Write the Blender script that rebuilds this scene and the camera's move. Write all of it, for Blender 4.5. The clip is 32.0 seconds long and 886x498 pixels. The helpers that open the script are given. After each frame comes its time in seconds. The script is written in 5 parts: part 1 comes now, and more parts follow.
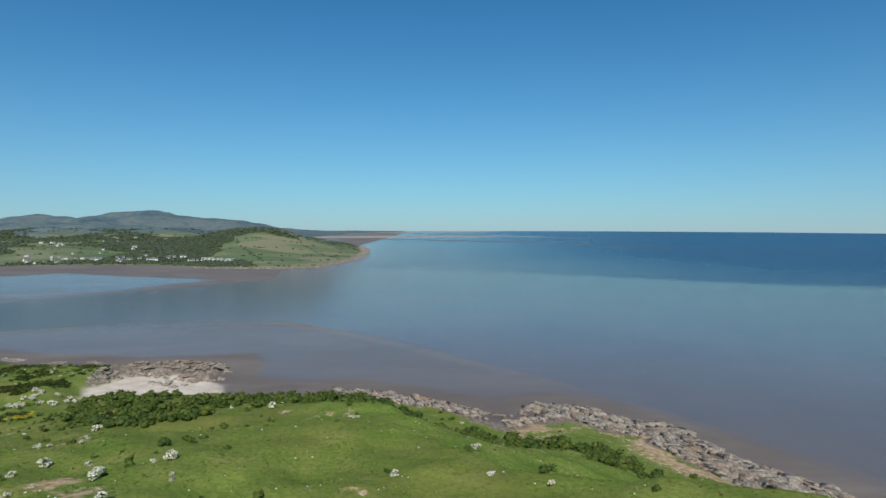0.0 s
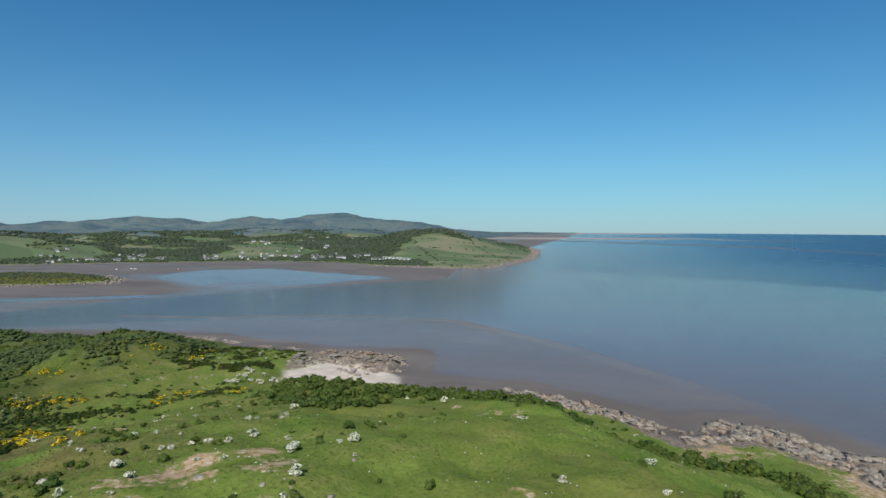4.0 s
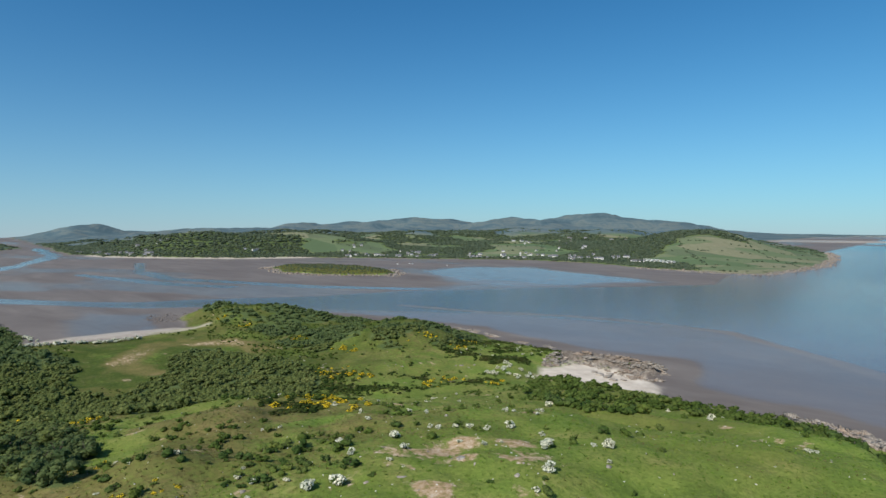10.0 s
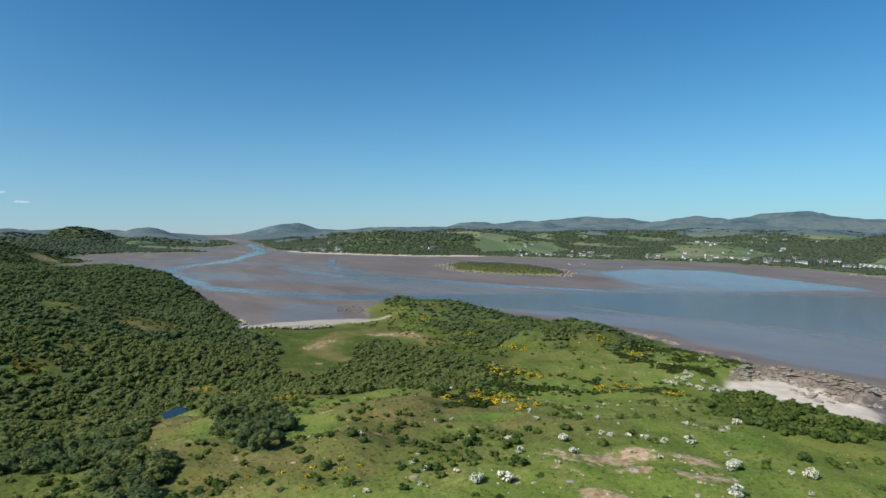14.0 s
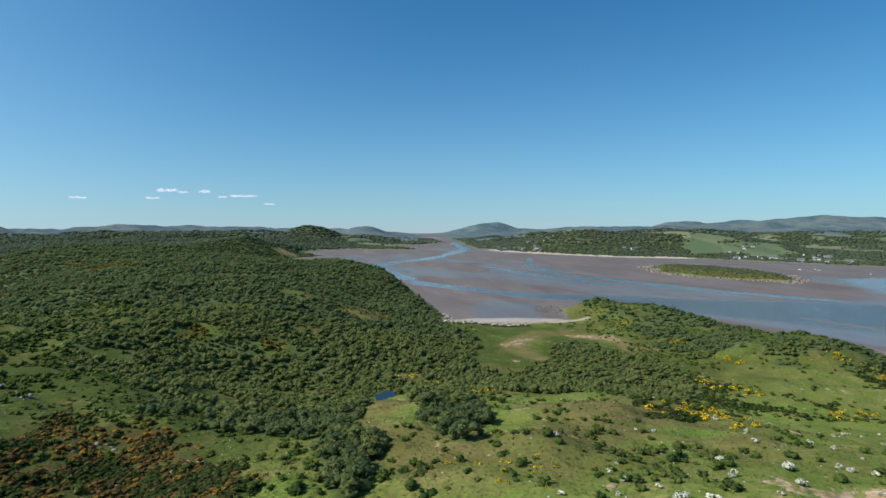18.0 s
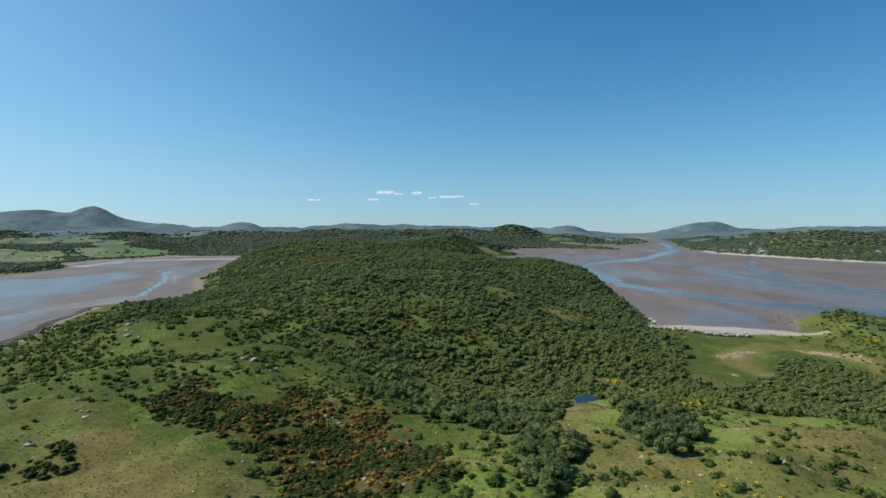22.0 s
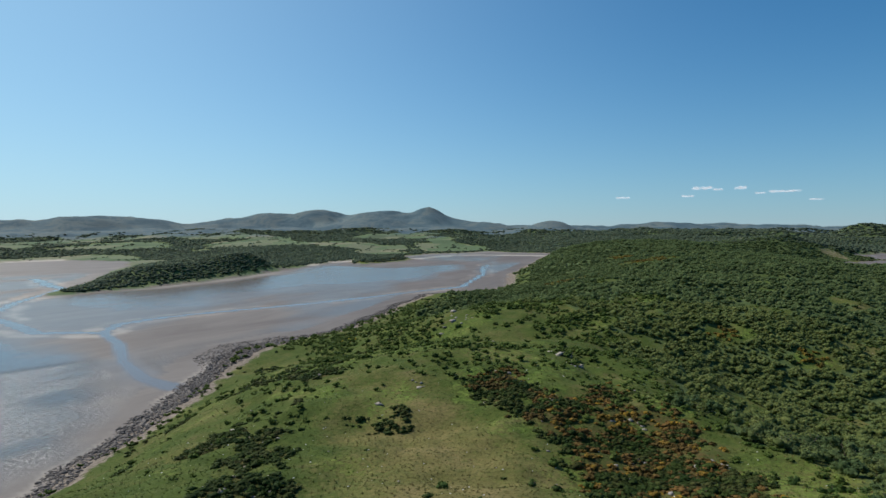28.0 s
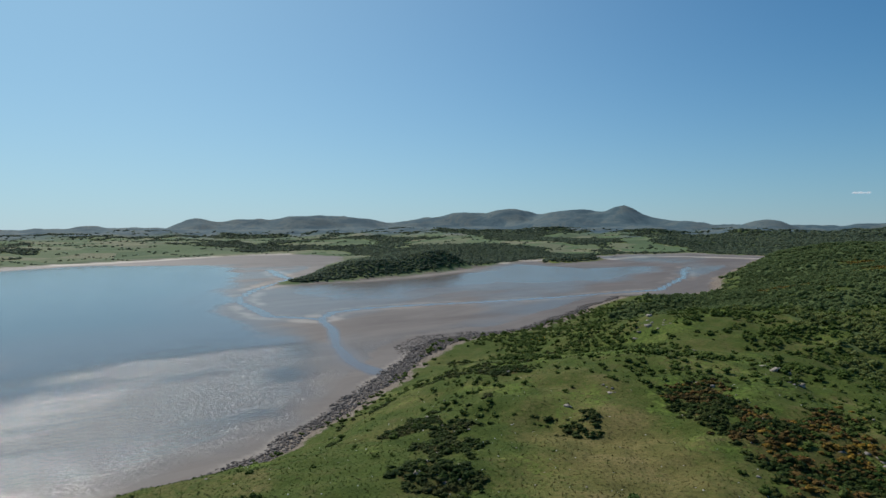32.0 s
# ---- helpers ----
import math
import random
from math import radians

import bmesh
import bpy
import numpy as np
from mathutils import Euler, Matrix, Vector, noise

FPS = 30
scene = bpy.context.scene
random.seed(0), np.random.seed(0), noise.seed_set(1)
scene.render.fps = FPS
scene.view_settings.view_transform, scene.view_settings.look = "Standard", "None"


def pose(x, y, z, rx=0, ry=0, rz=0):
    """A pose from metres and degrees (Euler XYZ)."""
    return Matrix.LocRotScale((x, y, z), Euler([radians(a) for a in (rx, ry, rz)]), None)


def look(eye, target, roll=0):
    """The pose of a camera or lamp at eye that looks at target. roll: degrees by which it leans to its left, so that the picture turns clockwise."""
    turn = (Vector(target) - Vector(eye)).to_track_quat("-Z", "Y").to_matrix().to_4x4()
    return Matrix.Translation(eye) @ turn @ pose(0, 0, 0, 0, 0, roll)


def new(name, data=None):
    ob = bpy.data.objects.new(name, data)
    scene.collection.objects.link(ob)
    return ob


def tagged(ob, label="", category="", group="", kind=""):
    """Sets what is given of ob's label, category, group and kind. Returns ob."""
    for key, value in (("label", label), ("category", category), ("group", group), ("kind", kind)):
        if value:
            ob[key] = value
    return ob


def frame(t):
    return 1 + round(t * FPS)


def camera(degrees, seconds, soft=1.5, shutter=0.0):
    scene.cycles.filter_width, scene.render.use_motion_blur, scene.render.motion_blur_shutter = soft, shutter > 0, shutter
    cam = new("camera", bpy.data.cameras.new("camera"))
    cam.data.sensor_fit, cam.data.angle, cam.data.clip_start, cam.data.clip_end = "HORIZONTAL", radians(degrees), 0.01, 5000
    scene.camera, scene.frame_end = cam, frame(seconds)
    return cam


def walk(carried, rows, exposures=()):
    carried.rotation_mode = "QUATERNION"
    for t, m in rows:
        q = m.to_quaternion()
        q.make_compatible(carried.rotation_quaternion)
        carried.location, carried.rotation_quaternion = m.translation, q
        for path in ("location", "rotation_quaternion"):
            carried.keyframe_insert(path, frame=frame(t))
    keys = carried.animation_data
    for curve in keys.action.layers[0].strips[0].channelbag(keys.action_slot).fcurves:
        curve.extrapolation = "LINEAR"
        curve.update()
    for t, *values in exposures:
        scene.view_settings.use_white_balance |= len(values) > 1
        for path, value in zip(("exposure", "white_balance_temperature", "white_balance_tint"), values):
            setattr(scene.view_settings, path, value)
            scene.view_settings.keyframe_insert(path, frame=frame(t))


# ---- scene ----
EXPOSURES = ((0.0, 0.12), (9.0, 0.24), (19.0, 0.36), (24.0, 0.32), (28.0, 0.15), (32.0, -0.08))
cam = camera(73.65, 32.0)
EYE = (0.0, 0.0, 100.0)
# seconds, yaw, pitch, roll: a hovering drone that turns to its left
PATH = (
    (0.0, 0.0, -2.89, 0.06), (0.5, 2.04, -2.88, 0.06), (1.0, 4.12, -2.86, 0.07),
    (1.5, 6.17, -2.84, 0.08), (2.0, 8.25, -2.82, 0.09), (2.5, 10.26, -2.8, 0.09),
    (3.0, 12.31, -2.77, 0.09), (3.5, 14.39, -2.74, 0.09), (5.5, 22.55, -2.69, 0.1),
    (6.0, 24.64, -2.67, 0.11), (6.5, 26.67, -2.66, 0.11), (7.0, 28.73, -2.66, 0.11),
    (7.5, 30.79, -2.66, 0.11), (8.0, 32.82, -2.66, 0.11), (8.5, 34.84, -2.66, 0.12),
    (9.0, 36.9, -2.66, 0.12), (9.5, 38.94, -2.65, 0.12), (10.0, 41.01, -2.64, 0.14),
    (10.5, 43.03, -2.63, 0.15), (11.0, 45.09, -2.63, 0.16), (11.5, 47.13, -2.63, 0.16),
    (12.0, 49.19, -2.63, 0.15), (12.5, 51.24, -2.63, 0.14), (13.0, 53.3, -2.64, 0.13),
    (13.5, 55.39, -2.64, 0.12), (14.0, 57.48, -2.66, 0.13), (14.5, 59.57, -2.66, 0.14),
    (16.5, 69.28, -2.67, 0.14), (17.0, 71.7, -2.68, 0.14), (17.5, 74.14, -2.68, 0.14),
    (18.0, 76.55, -2.68, 0.13), (18.5, 78.99, -2.66, 0.12), (19.0, 81.43, -2.66, 0.12),
    (19.5, 83.87, -2.67, 0.14), (20.0, 86.27, -2.68, 0.15), (20.5, 88.66, -2.68, 0.16),
    (21.0, 91.06, -2.68, 0.17), (21.5, 93.51, -2.69, 0.17), (22.0, 95.91, -2.7, 0.17),
    (22.5, 98.33, -2.71, 0.17), (23.0, 100.75, -2.71, 0.18), (23.5, 103.16, -2.72, 0.18),
    (24.0, 105.57, -2.74, 0.18), (24.5, 107.98, -2.73, 0.19), (25.0, 110.38, -2.73, 0.21),
    (25.5, 112.85, -2.73, 0.23), (27.5, 122.58, -2.72, 0.26), (28.0, 125.05, -2.73, 0.28),
    (28.5, 127.51, -2.74, 0.3), (29.0, 129.95, -2.75, 0.31), (29.5, 132.3, -2.75, 0.31),
    (30.0, 134.59, -2.75, 0.32), (30.5, 136.83, -2.74, 0.32), (31.0, 139.01, -2.74, 0.32),
    (31.5, 141.21, -2.73, 0.31), (32.0, 143.36, -2.73, 0.31),
)
walk(cam, [(t, pose(*EYE, 90 + p, r, y)) for t, y, p, r in PATH], EXPOSURES)

# ---- world and sun ----
SUN_AZ, SUN_EL = 182.0, 42.0          # degrees to the left of +y, and above the horizon
world = bpy.data.worlds.new("world")
scene.world = world
world.use_nodes = True
wn, wl = world.node_tree.nodes, world.node_tree.links
sky = wn.new("ShaderNodeTexSky")
sky.sky_type, sky.sun_disc = "NISHITA", False
sky.sun_elevation, sky.sun_rotation = radians(SUN_EL), radians(-SUN_AZ)
sky.altitude, sky.air_density, sky.dust_density, sky.ozone_density = 100.0, 1.0, 0.35, 2.0
wn["Background"].inputs["Strength"].default_value = 0.108


def figure(how, a, b):
    n = wn.new("ShaderNodeMath")
    n.operation = how
    for socket, v in zip(n.inputs, (a, b)):
        if isinstance(v, float):
            socket.default_value = v
        else:
            wl.new(v, socket)
    return n.outputs[0]


# the eye stands high: the horizon lies a little below the level
coords, dip, unit = wn.new("ShaderNodeTexCoord"), wn.new("ShaderNodeVectorMath"), wn.new("ShaderNodeVectorMath")
dip.operation, unit.operation = "ADD", "NORMALIZE"
dip.inputs[1].default_value = (0.0, 0.0, 0.034)
wl.new(coords.outputs["Generated"], dip.inputs[0])
wl.new(dip.outputs[0], unit.inputs[0])
wl.new(unit.outputs[0], sky.inputs["Vector"])
# the deep blue of very clear air above, white haze along the horizon and round the sun
SUN_WAY = Vector((-math.sin(radians(SUN_AZ)) * math.cos(radians(SUN_EL)), math.cos(radians(SUN_AZ)) * math.cos(radians(SUN_EL)), math.sin(radians(SUN_EL))))
split, join = wn.new("ShaderNodeSeparateColor"), wn.new("ShaderNodeCombineColor")
wl.new(sky.outputs[0], split.inputs[0])
wl.new(figure("MULTIPLY", figure("POWER", split.outputs[0], 1.24), 0.134), join.inputs[0])
wl.new(figure("MULTIPLY", figure("POWER", split.outputs[1], 1.12), 0.542), join.inputs[1])
wl.new(figure("ADD", figure("MULTIPLY", split.outputs[2], 0.76), figure("MULTIPLY", split.outputs[1], 0.14)), join.inputs[2])
height_of = wn.new("ShaderNodeSeparateXYZ")
wl.new(unit.outputs[0], height_of.inputs[0])
low_air = figure("MULTIPLY", figure("POWER", 2.718, figure("MULTIPLY", figure("MAXIMUM", height_of.outputs[2], 0.0), -8.5)), 0.78)
toward = wn.new("ShaderNodeVectorMath")
toward.operation = "DOT_PRODUCT"
toward.inputs[1].default_value = SUN_WAY
wl.new(unit.outputs[0], toward.inputs[0])
glare = figure("MULTIPLY", figure("POWER", figure("MAXIMUM", toward.outputs["Value"], 0.001), 3.2), 0.5)
low_glow = figure("MULTIPLY", figure("MULTIPLY", figure("POWER", 2.718, figure("MULTIPLY", figure("MAXIMUM", height_of.outputs[2], 0.0), -5.5)), figure("POWER", figure("MAXIMUM", toward.outputs["Value"], 0.001), 1.7)), 0.85)


def haze(amount, colour, under):
    n = wn.new("ShaderNodeMix")
    n.data_type = "RGBA"
    n.inputs[7].default_value = (*colour, 1.0)
    wl.new(amount, n.inputs[0])
    wl.new(under, n.inputs[6])
    return n.outputs[2]


air = haze(low_glow, (5.6, 6.6, 7.3), haze(glare, (4.6, 6.2, 7.3), haze(low_air, (3.75, 4.05, 4.6), join.outputs[0])))
wl.new(air, wn["Background"].inputs["Color"])
sun = new("sun", bpy.data.lights.new("sun", "SUN"))
sun.data.energy, sun.data.angle, sun.data.color = 4.3, radians(0.6), (1.0, 0.95, 0.87)
sun.matrix_world = look(SUN_WAY * 500, (0, 0, 0))

# ---- materials ----
def material(name):
    m = bpy.data.materials.new(name)
    m.use_nodes = True
    return m, m.node_tree.nodes, m.node_tree.links, m.node_tree.nodes["Principled BSDF"]


def texture(nodes, links, scale, detail=4.0, rough=0.6, coords=None, distortion=0.0):
    n = nodes.new("ShaderNodeTexNoise")
    n.inputs["Scale"].default_value, n.inputs["Detail"].default_value = scale, detail
    n.inputs["Roughness"].default_value, n.inputs["Distortion"].default_value = rough, distortion
    if coords is not None:
        links.new(coords, n.inputs["Vector"])
    return n.outputs["Fac"]


def ramp(nodes, links, value, stops):
    r = nodes.new("ShaderNodeValToRGB")
    links.new(value, r.inputs[0])
    el = r.color_ramp.elements
    while len(el) < len(stops):
        el.new(0.5)
    for e, (p, c) in zip(el, stops):
        e.position, e.color = p, (*c, 1.0) if len(c) == 3 else c
    return r.outputs[0]


def grey(lo, hi):
    return ((lo, (0, 0, 0)), (hi, (1, 1, 1)))


def mixed(nodes, links, fac, a, b, how="MIX"):
    n = nodes.new("ShaderNodeMix")
    n.data_type, n.blend_type = "RGBA", how
    for socket, v in ((n.inputs[0], fac), (n.inputs[6], a), (n.inputs[7], b)):
        if isinstance(v, (int, float)):
            socket.default_value = v
        elif isinstance(v, tuple):
            socket.default_value = (*v, 1.0)
        else:
            links.new(v, socket)
    return n.outputs[2]


def sums(nodes, links, how, a, b, clamp=False):
    n = nodes.new("ShaderNodeMath")
    n.operation, n.use_clamp = how, clamp
    for socket, v in zip(n.inputs, (a, b)):
        if isinstance(v, (int, float)):
            socket.default_value = v
        else:
            links.new(v, socket)
    return n.outputs[0]


def relief(nodes, links, bsdf, height, strength, distance):
    b = nodes.new("ShaderNodeBump")
    b.inputs["Strength"].default_value, b.inputs["Distance"].default_value = strength, distance
    links.new(height, b.inputs["Height"])
    links.new(b.outputs[0], bsdf.inputs["Normal"])


def attribute(nodes, links, name):
    a = nodes.new("ShaderNodeAttribute")
    a.attribute_name = name
    s = nodes.new("ShaderNodeSeparateColor")
    links.new(a.outputs["Color"], s.inputs[0])
    return s.outputs


def mud_colour(n, l, pos):
    """Grey-brown tidal mud and sand, streaked by the tide."""
    streak = n.new("ShaderNodeMapping")
    streak.inputs["Scale"].default_value, streak.inputs["Rotation"].default_value = (0.35, 1.3, 1.0), (0, 0, 0.6)
    l.new(pos, streak.inputs["Vector"])
    return ramp(n, l, texture(n, l, 0.016, 9, 0.68, streak.outputs[0], 0.9), ((0.32, (0.112, 0.092, 0.082)), (0.5, (0.144, 0.122, 0.109)), (0.66, (0.180, 0.155, 0.138))))


def ground_material():
    m, n, l, b = material("ground_cover")
    pos = n.new("ShaderNodeNewGeometry").outputs["Position"]
    one, two, three = attribute(n, l, "cover_one"), attribute(n, l, "cover_two"), attribute(n, l, "cover_three")
    fine, mid = texture(n, l, 0.9, 6, 0.7, pos), texture(n, l, 0.09, 5, 0.6, pos)
    wide = texture(n, l, 0.013, 4, 0.6, pos)
    # grass: lush, worn and dry blades in patches
    grass = ramp(n, l, mid, ((0.28, (0.094, 0.156, 0.026)), (0.42, (0.144, 0.212, 0.038)), (0.55, (0.188, 0.236, 0.052)), (0.72, (0.264, 0.260, 0.082))))
    grass = mixed(n, l, ramp(n, l, fine, grey(0.4, 0.75)), grass, (0.066, 0.108, 0.018))
    grass = mixed(n, l, ramp(n, l, wide, ((0.42, (0, 0, 0)), (0.7, (0.6, 0.6, 0.6)))), grass, (0.125, 0.125, 0.034))
    # dry moor grass and bracken litter
    dry = ramp(n, l, mid, ((0.3, (0.108, 0.104, 0.032)), (0.55, (0.180, 0.146, 0.056)), (0.75, (0.250, 0.186, 0.088))))
    dry = mixed(n, l, ramp(n, l, wide, ((0.4, (0, 0, 0)), (0.6, (0.5, 0.5, 0.5)))), dry, (0.098, 0.108, 0.026))
    dry = mixed(n, l, ramp(n, l, fine, grey(0.45, 0.8)), dry, (0.060, 0.062, 0.020))
    heath = ramp(n, l, texture(n, l, 0.35, 5, 0.7, pos), ((0.3, (0.040, 0.060, 0.014)), (0.5, (0.075, 0.075, 0.022)), (0.62, (0.095, 0.065, 0.024)), (0.75, (0.060, 0.085, 0.020))))
    floor_wood = ramp(n, l, mid, ((0.3, (0.054, 0.080, 0.028)), (0.7, (0.092, 0.120, 0.044))))
    # farmland: a patchwork of fields, distance haze put in as muted, paler greens
    cell = n.new("ShaderNodeTexVoronoi")
    cell.inputs["Scale"].default_value = 0.0072
    warp = n.new("ShaderNodeMapping")
    warp.inputs["Scale"].default_value, warp.inputs["Rotation"].default_value = (1.0, 1.7, 0.0), (0, 0, 0.5)
    l.new(pos, warp.inputs["Vector"])
    l.new(warp.outputs[0], cell.inputs["Vector"])
    pick = n.new("ShaderNodeSeparateColor")
    l.new(cell.outputs["Color"], pick.inputs[0])
    field = ramp(n, l, pick.outputs[0], ((0.0, (0.084, 0.122, 0.064)), (0.3, (0.108, 0.154, 0.076)), (0.55, (0.134, 0.168, 0.090)), (0.78, (0.225, 0.210, 0.135)), (1.0, (0.094, 0.126, 0.072))))
    field = mixed(n, l, ramp(n, l, mid, ((0.35, (0, 0, 0)), (0.8, (0.5, 0.5, 0.5)))), field, (0.070, 0.098, 0.044))
    # far moor hills: the blue-grey of distance haze is put into this colour
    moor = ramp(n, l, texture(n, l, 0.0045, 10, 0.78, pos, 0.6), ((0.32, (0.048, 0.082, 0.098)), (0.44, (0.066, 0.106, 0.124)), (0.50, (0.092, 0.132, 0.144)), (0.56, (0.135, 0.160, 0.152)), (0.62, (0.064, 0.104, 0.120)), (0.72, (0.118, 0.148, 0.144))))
    rock = ramp(n, l, texture(n, l, 0.5, 8, 0.7, pos), ((0.3, (0.060, 0.052, 0.045)), (0.5, (0.190, 0.155, 0.125)), (0.7, (0.330, 0.275, 0.220))))
    scar = ramp(n, l, texture(n, l, 0.5, 9, 0.75, pos), ((0.3, (0.150, 0.120, 0.060)), (0.45, (0.320, 0.215, 0.115)), (0.56, (0.430, 0.315, 0.205)), (0.66, (0.540, 0.470, 0.390))))
    sand = ramp(n, l, texture(n, l, 0.12, 6, 0.6, pos), ((0.3, (0.42, 0.355, 0.29)), (0.7, (0.60, 0.53, 0.45))))
    mud = mud_colour(n, l, pos)
    ragged = sums(n, l, "MULTIPLY", sums(n, l, "SUBTRACT", texture(n, l, 0.5, 8, 0.75, pos), 0.5), 2.6)

    def crisp(mask, lo=0.3, hi=0.7):
        """An edge broken up by tufts and stones."""
        return ramp(n, l, sums(n, l, "ADD", mask, sums(n, l, "MULTIPLY", ragged, ramp(n, l, mask, ((0.0, (0, 0, 0)), (0.15, (1, 1, 1)))))), grey(lo, hi))

    c = grass
    # the same grass, darkened to stand for its backlit, self-shaded look
    dimmed_grass = ramp(n, l, mid, ((0.28, (0.040, 0.062, 0.012)), (0.45, (0.062, 0.088, 0.017)), (0.58, (0.082, 0.098, 0.023)), (0.72, (0.112, 0.102, 0.038))))
    dimmed_grass = mixed(n, l, ramp(n, l, fine, grey(0.4, 0.75)), dimmed_grass, (0.036, 0.054, 0.012))
    c = mixed(n, l, crisp(attribute(n, l, "cover_four")[0], 0.2, 0.8), c, dimmed_grass)
    c = mixed(n, l, crisp(three[1], 0.1, 1.0), c, dry)
    c = mixed(n, l, two[1], c, field)
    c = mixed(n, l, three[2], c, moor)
    c = mixed(n, l, crisp(two[0]), c, heath)
    c = mixed(n, l, crisp(one[0]), c, floor_wood)
    c = mixed(n, l, crisp(three[0], 0.35, 0.8), c, scar)
    c = mixed(n, l, crisp(one[2]), c, rock)
    c = mixed(n, l, two[2], c, mud)
    c = mixed(n, l, one[1], c, sand)
    l.new(c, b.inputs["Base Color"])
    r = n.new("ShaderNodeMapRange")
    l.new(two[2], r.inputs[0])
    r.inputs[3].default_value, r.inputs[4].default_value = 0.95, 0.58
    l.new(r.outputs[0], b.inputs["Roughness"])
    b.inputs["Specular IOR Level"].default_value = 0.08
    relief(n, l, b, sums(n, l, "ADD", fine, mid), 0.6, 0.6)
    return m


def water_material():
    m, n, l, b = material("tidal_water")
    pos = n.new("ShaderNodeNewGeometry").outputs["Position"]
    w = attribute(n, l, "water")           # amount, silt, blue depth
    silt = ramp(n, l, texture(n, l, 0.006, 6, 0.6, pos, 0.8), ((0.3, (0.130, 0.109, 0.100)), (0.7, (0.156, 0.132, 0.121))))
    clear = ramp(n, l, texture(n, l, 0.003, 5, 0.6, pos, 0.5), ((0.3, (0.030, 0.062, 0.078)), (0.7, (0.044, 0.078, 0.092))))
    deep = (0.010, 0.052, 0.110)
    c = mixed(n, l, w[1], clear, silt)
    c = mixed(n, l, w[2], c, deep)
    l.new(c, b.inputs["Base Color"])
    b.inputs["IOR"].default_value = 1.33
    wind = attribute(n, l, "wind")
    rough = sums(n, l, "ADD", sums(n, l, "MULTIPLY", w[2], 0.25), sums(n, l, "MULTIPLY", wind[2], 0.16))
    l.new(sums(n, l, "ADD", rough, 0.06), b.inputs["Roughness"])
    ripples = sums(n, l, "ADD", texture(n, l, 0.42, 5, 0.6, pos, 0.3), sums(n, l, "MULTIPLY", texture(n, l, 0.05, 4, 0.6, pos), 0.8))
    relief(n, l, b, sums(n, l, "MULTIPLY", ripples, wind[0]), 0.9, 1.6)
    t = n.new("ShaderNodeBsdfPrincipled")
    bank = mixed(n, l, wind[1], mud_colour(n, l, pos), (0.46, 0.40, 0.33))
    l.new(bank, t.inputs["Base Color"])
    t.inputs["Roughness"].default_value, t.inputs["Specular IOR Level"].default_value = 0.68, 0.18
    mx = n.new("ShaderNodeMixShader")
    edge = sums(n, l, "ADD", w[0], sums(n, l, "MULTIPLY", sums(n, l, "SUBTRACT", texture(n, l, 0.03, 6, 0.65, pos), 0.5), 0.35))
    l.new(ramp(n, l, edge, grey(0.12, 0.88)), mx.inputs[0])
    l.new(t.outputs[0], mx.inputs[1])
    l.new(b.outputs[0], mx.inputs[2])
    l.new(mx.outputs[0], n["Material Output"].inputs["Surface"])
    return m


def leaf_material(name, dark, light, tip, shift=0.25, vary=1.0):
    """Leaves: a colour for each plant, varied again from clump to clump."""
    m, n, l, b = material(name)
    geo = n.new("ShaderNodeNewGeometry")
    pos = geo.outputs["Position"]
    c = ramp(n, l, texture(n, l, 0.11, 3, 0.6, pos), ((0.32, dark), (0.5, light), (0.7, tip)))
    isl = ramp(n, l, geo.outputs["Random Per Island"], ((0.0, (0.76, 0.78, 0.72)), (1.0, (1.22, 1.19, 1.14))))
    c = mixed(n, l, 1.0, c, isl, "MULTIPLY")
    own = ramp(n, l, n.new("ShaderNodeObjectInfo").outputs["Random"], ((0.0, (0.72, 0.82, 0.85)), (0.5, (1.0, 1.0, 1.0)), (1.0, (1.32, 1.2, 1.0))))
    c = mixed(n, l, vary, c, own, "MULTIPLY")
    grain = texture(n, l, 1.7, 4, 0.7, pos)
    c = mixed(n, l, 1.0, c, ramp(n, l, grain, ((0.3, (0.7, 0.72, 0.7)), (0.7, (1.28, 1.26, 1.24)))), "MULTIPLY")
    relief(n, l, b, grain, 0.7, 0.5)
    l.new(c, b.inputs["Base Color"])
    b.inputs["Roughness"].default_value = 0.75
    b.inputs["Specular IOR Level"].default_value = 0.08
    t = n.new("ShaderNodeBsdfTranslucent")
    l.new(c, t.inputs[0])
    mx = n.new("ShaderNodeMixShader")
    mx.inputs[0].default_value = shift
    l.new(b.outputs[0], mx.inputs[1])
    l.new(t.outputs[0], mx.inputs[2])
    l.new(mx.outputs[0], n["Material Output"].inputs["Surface"])
    return m


def mottled(name, stops, scale, rough=0.9, bump=0.4, depth=0.15):
    m, n, l, b = material(name)
    co = n.new("ShaderNodeNewGeometry").outputs["Position"]
    f = texture(n, l, scale, 8, 0.7, co)
    c = ramp(n, l, f, stops)
    own = ramp(n, l, n.new("ShaderNodeObjectInfo").outputs["Random"], ((0.0, (0.75, 0.75, 0.75)), (1.0, (1.2, 1.18, 1.15))))
    l.new(mixed(n, l, 1.0, c, own, "MULTIPLY"), b.inputs["Base Color"])
    b.inputs["Roughness"].default_value = rough
    relief(n, l, b, f, bump, depth)
    return m


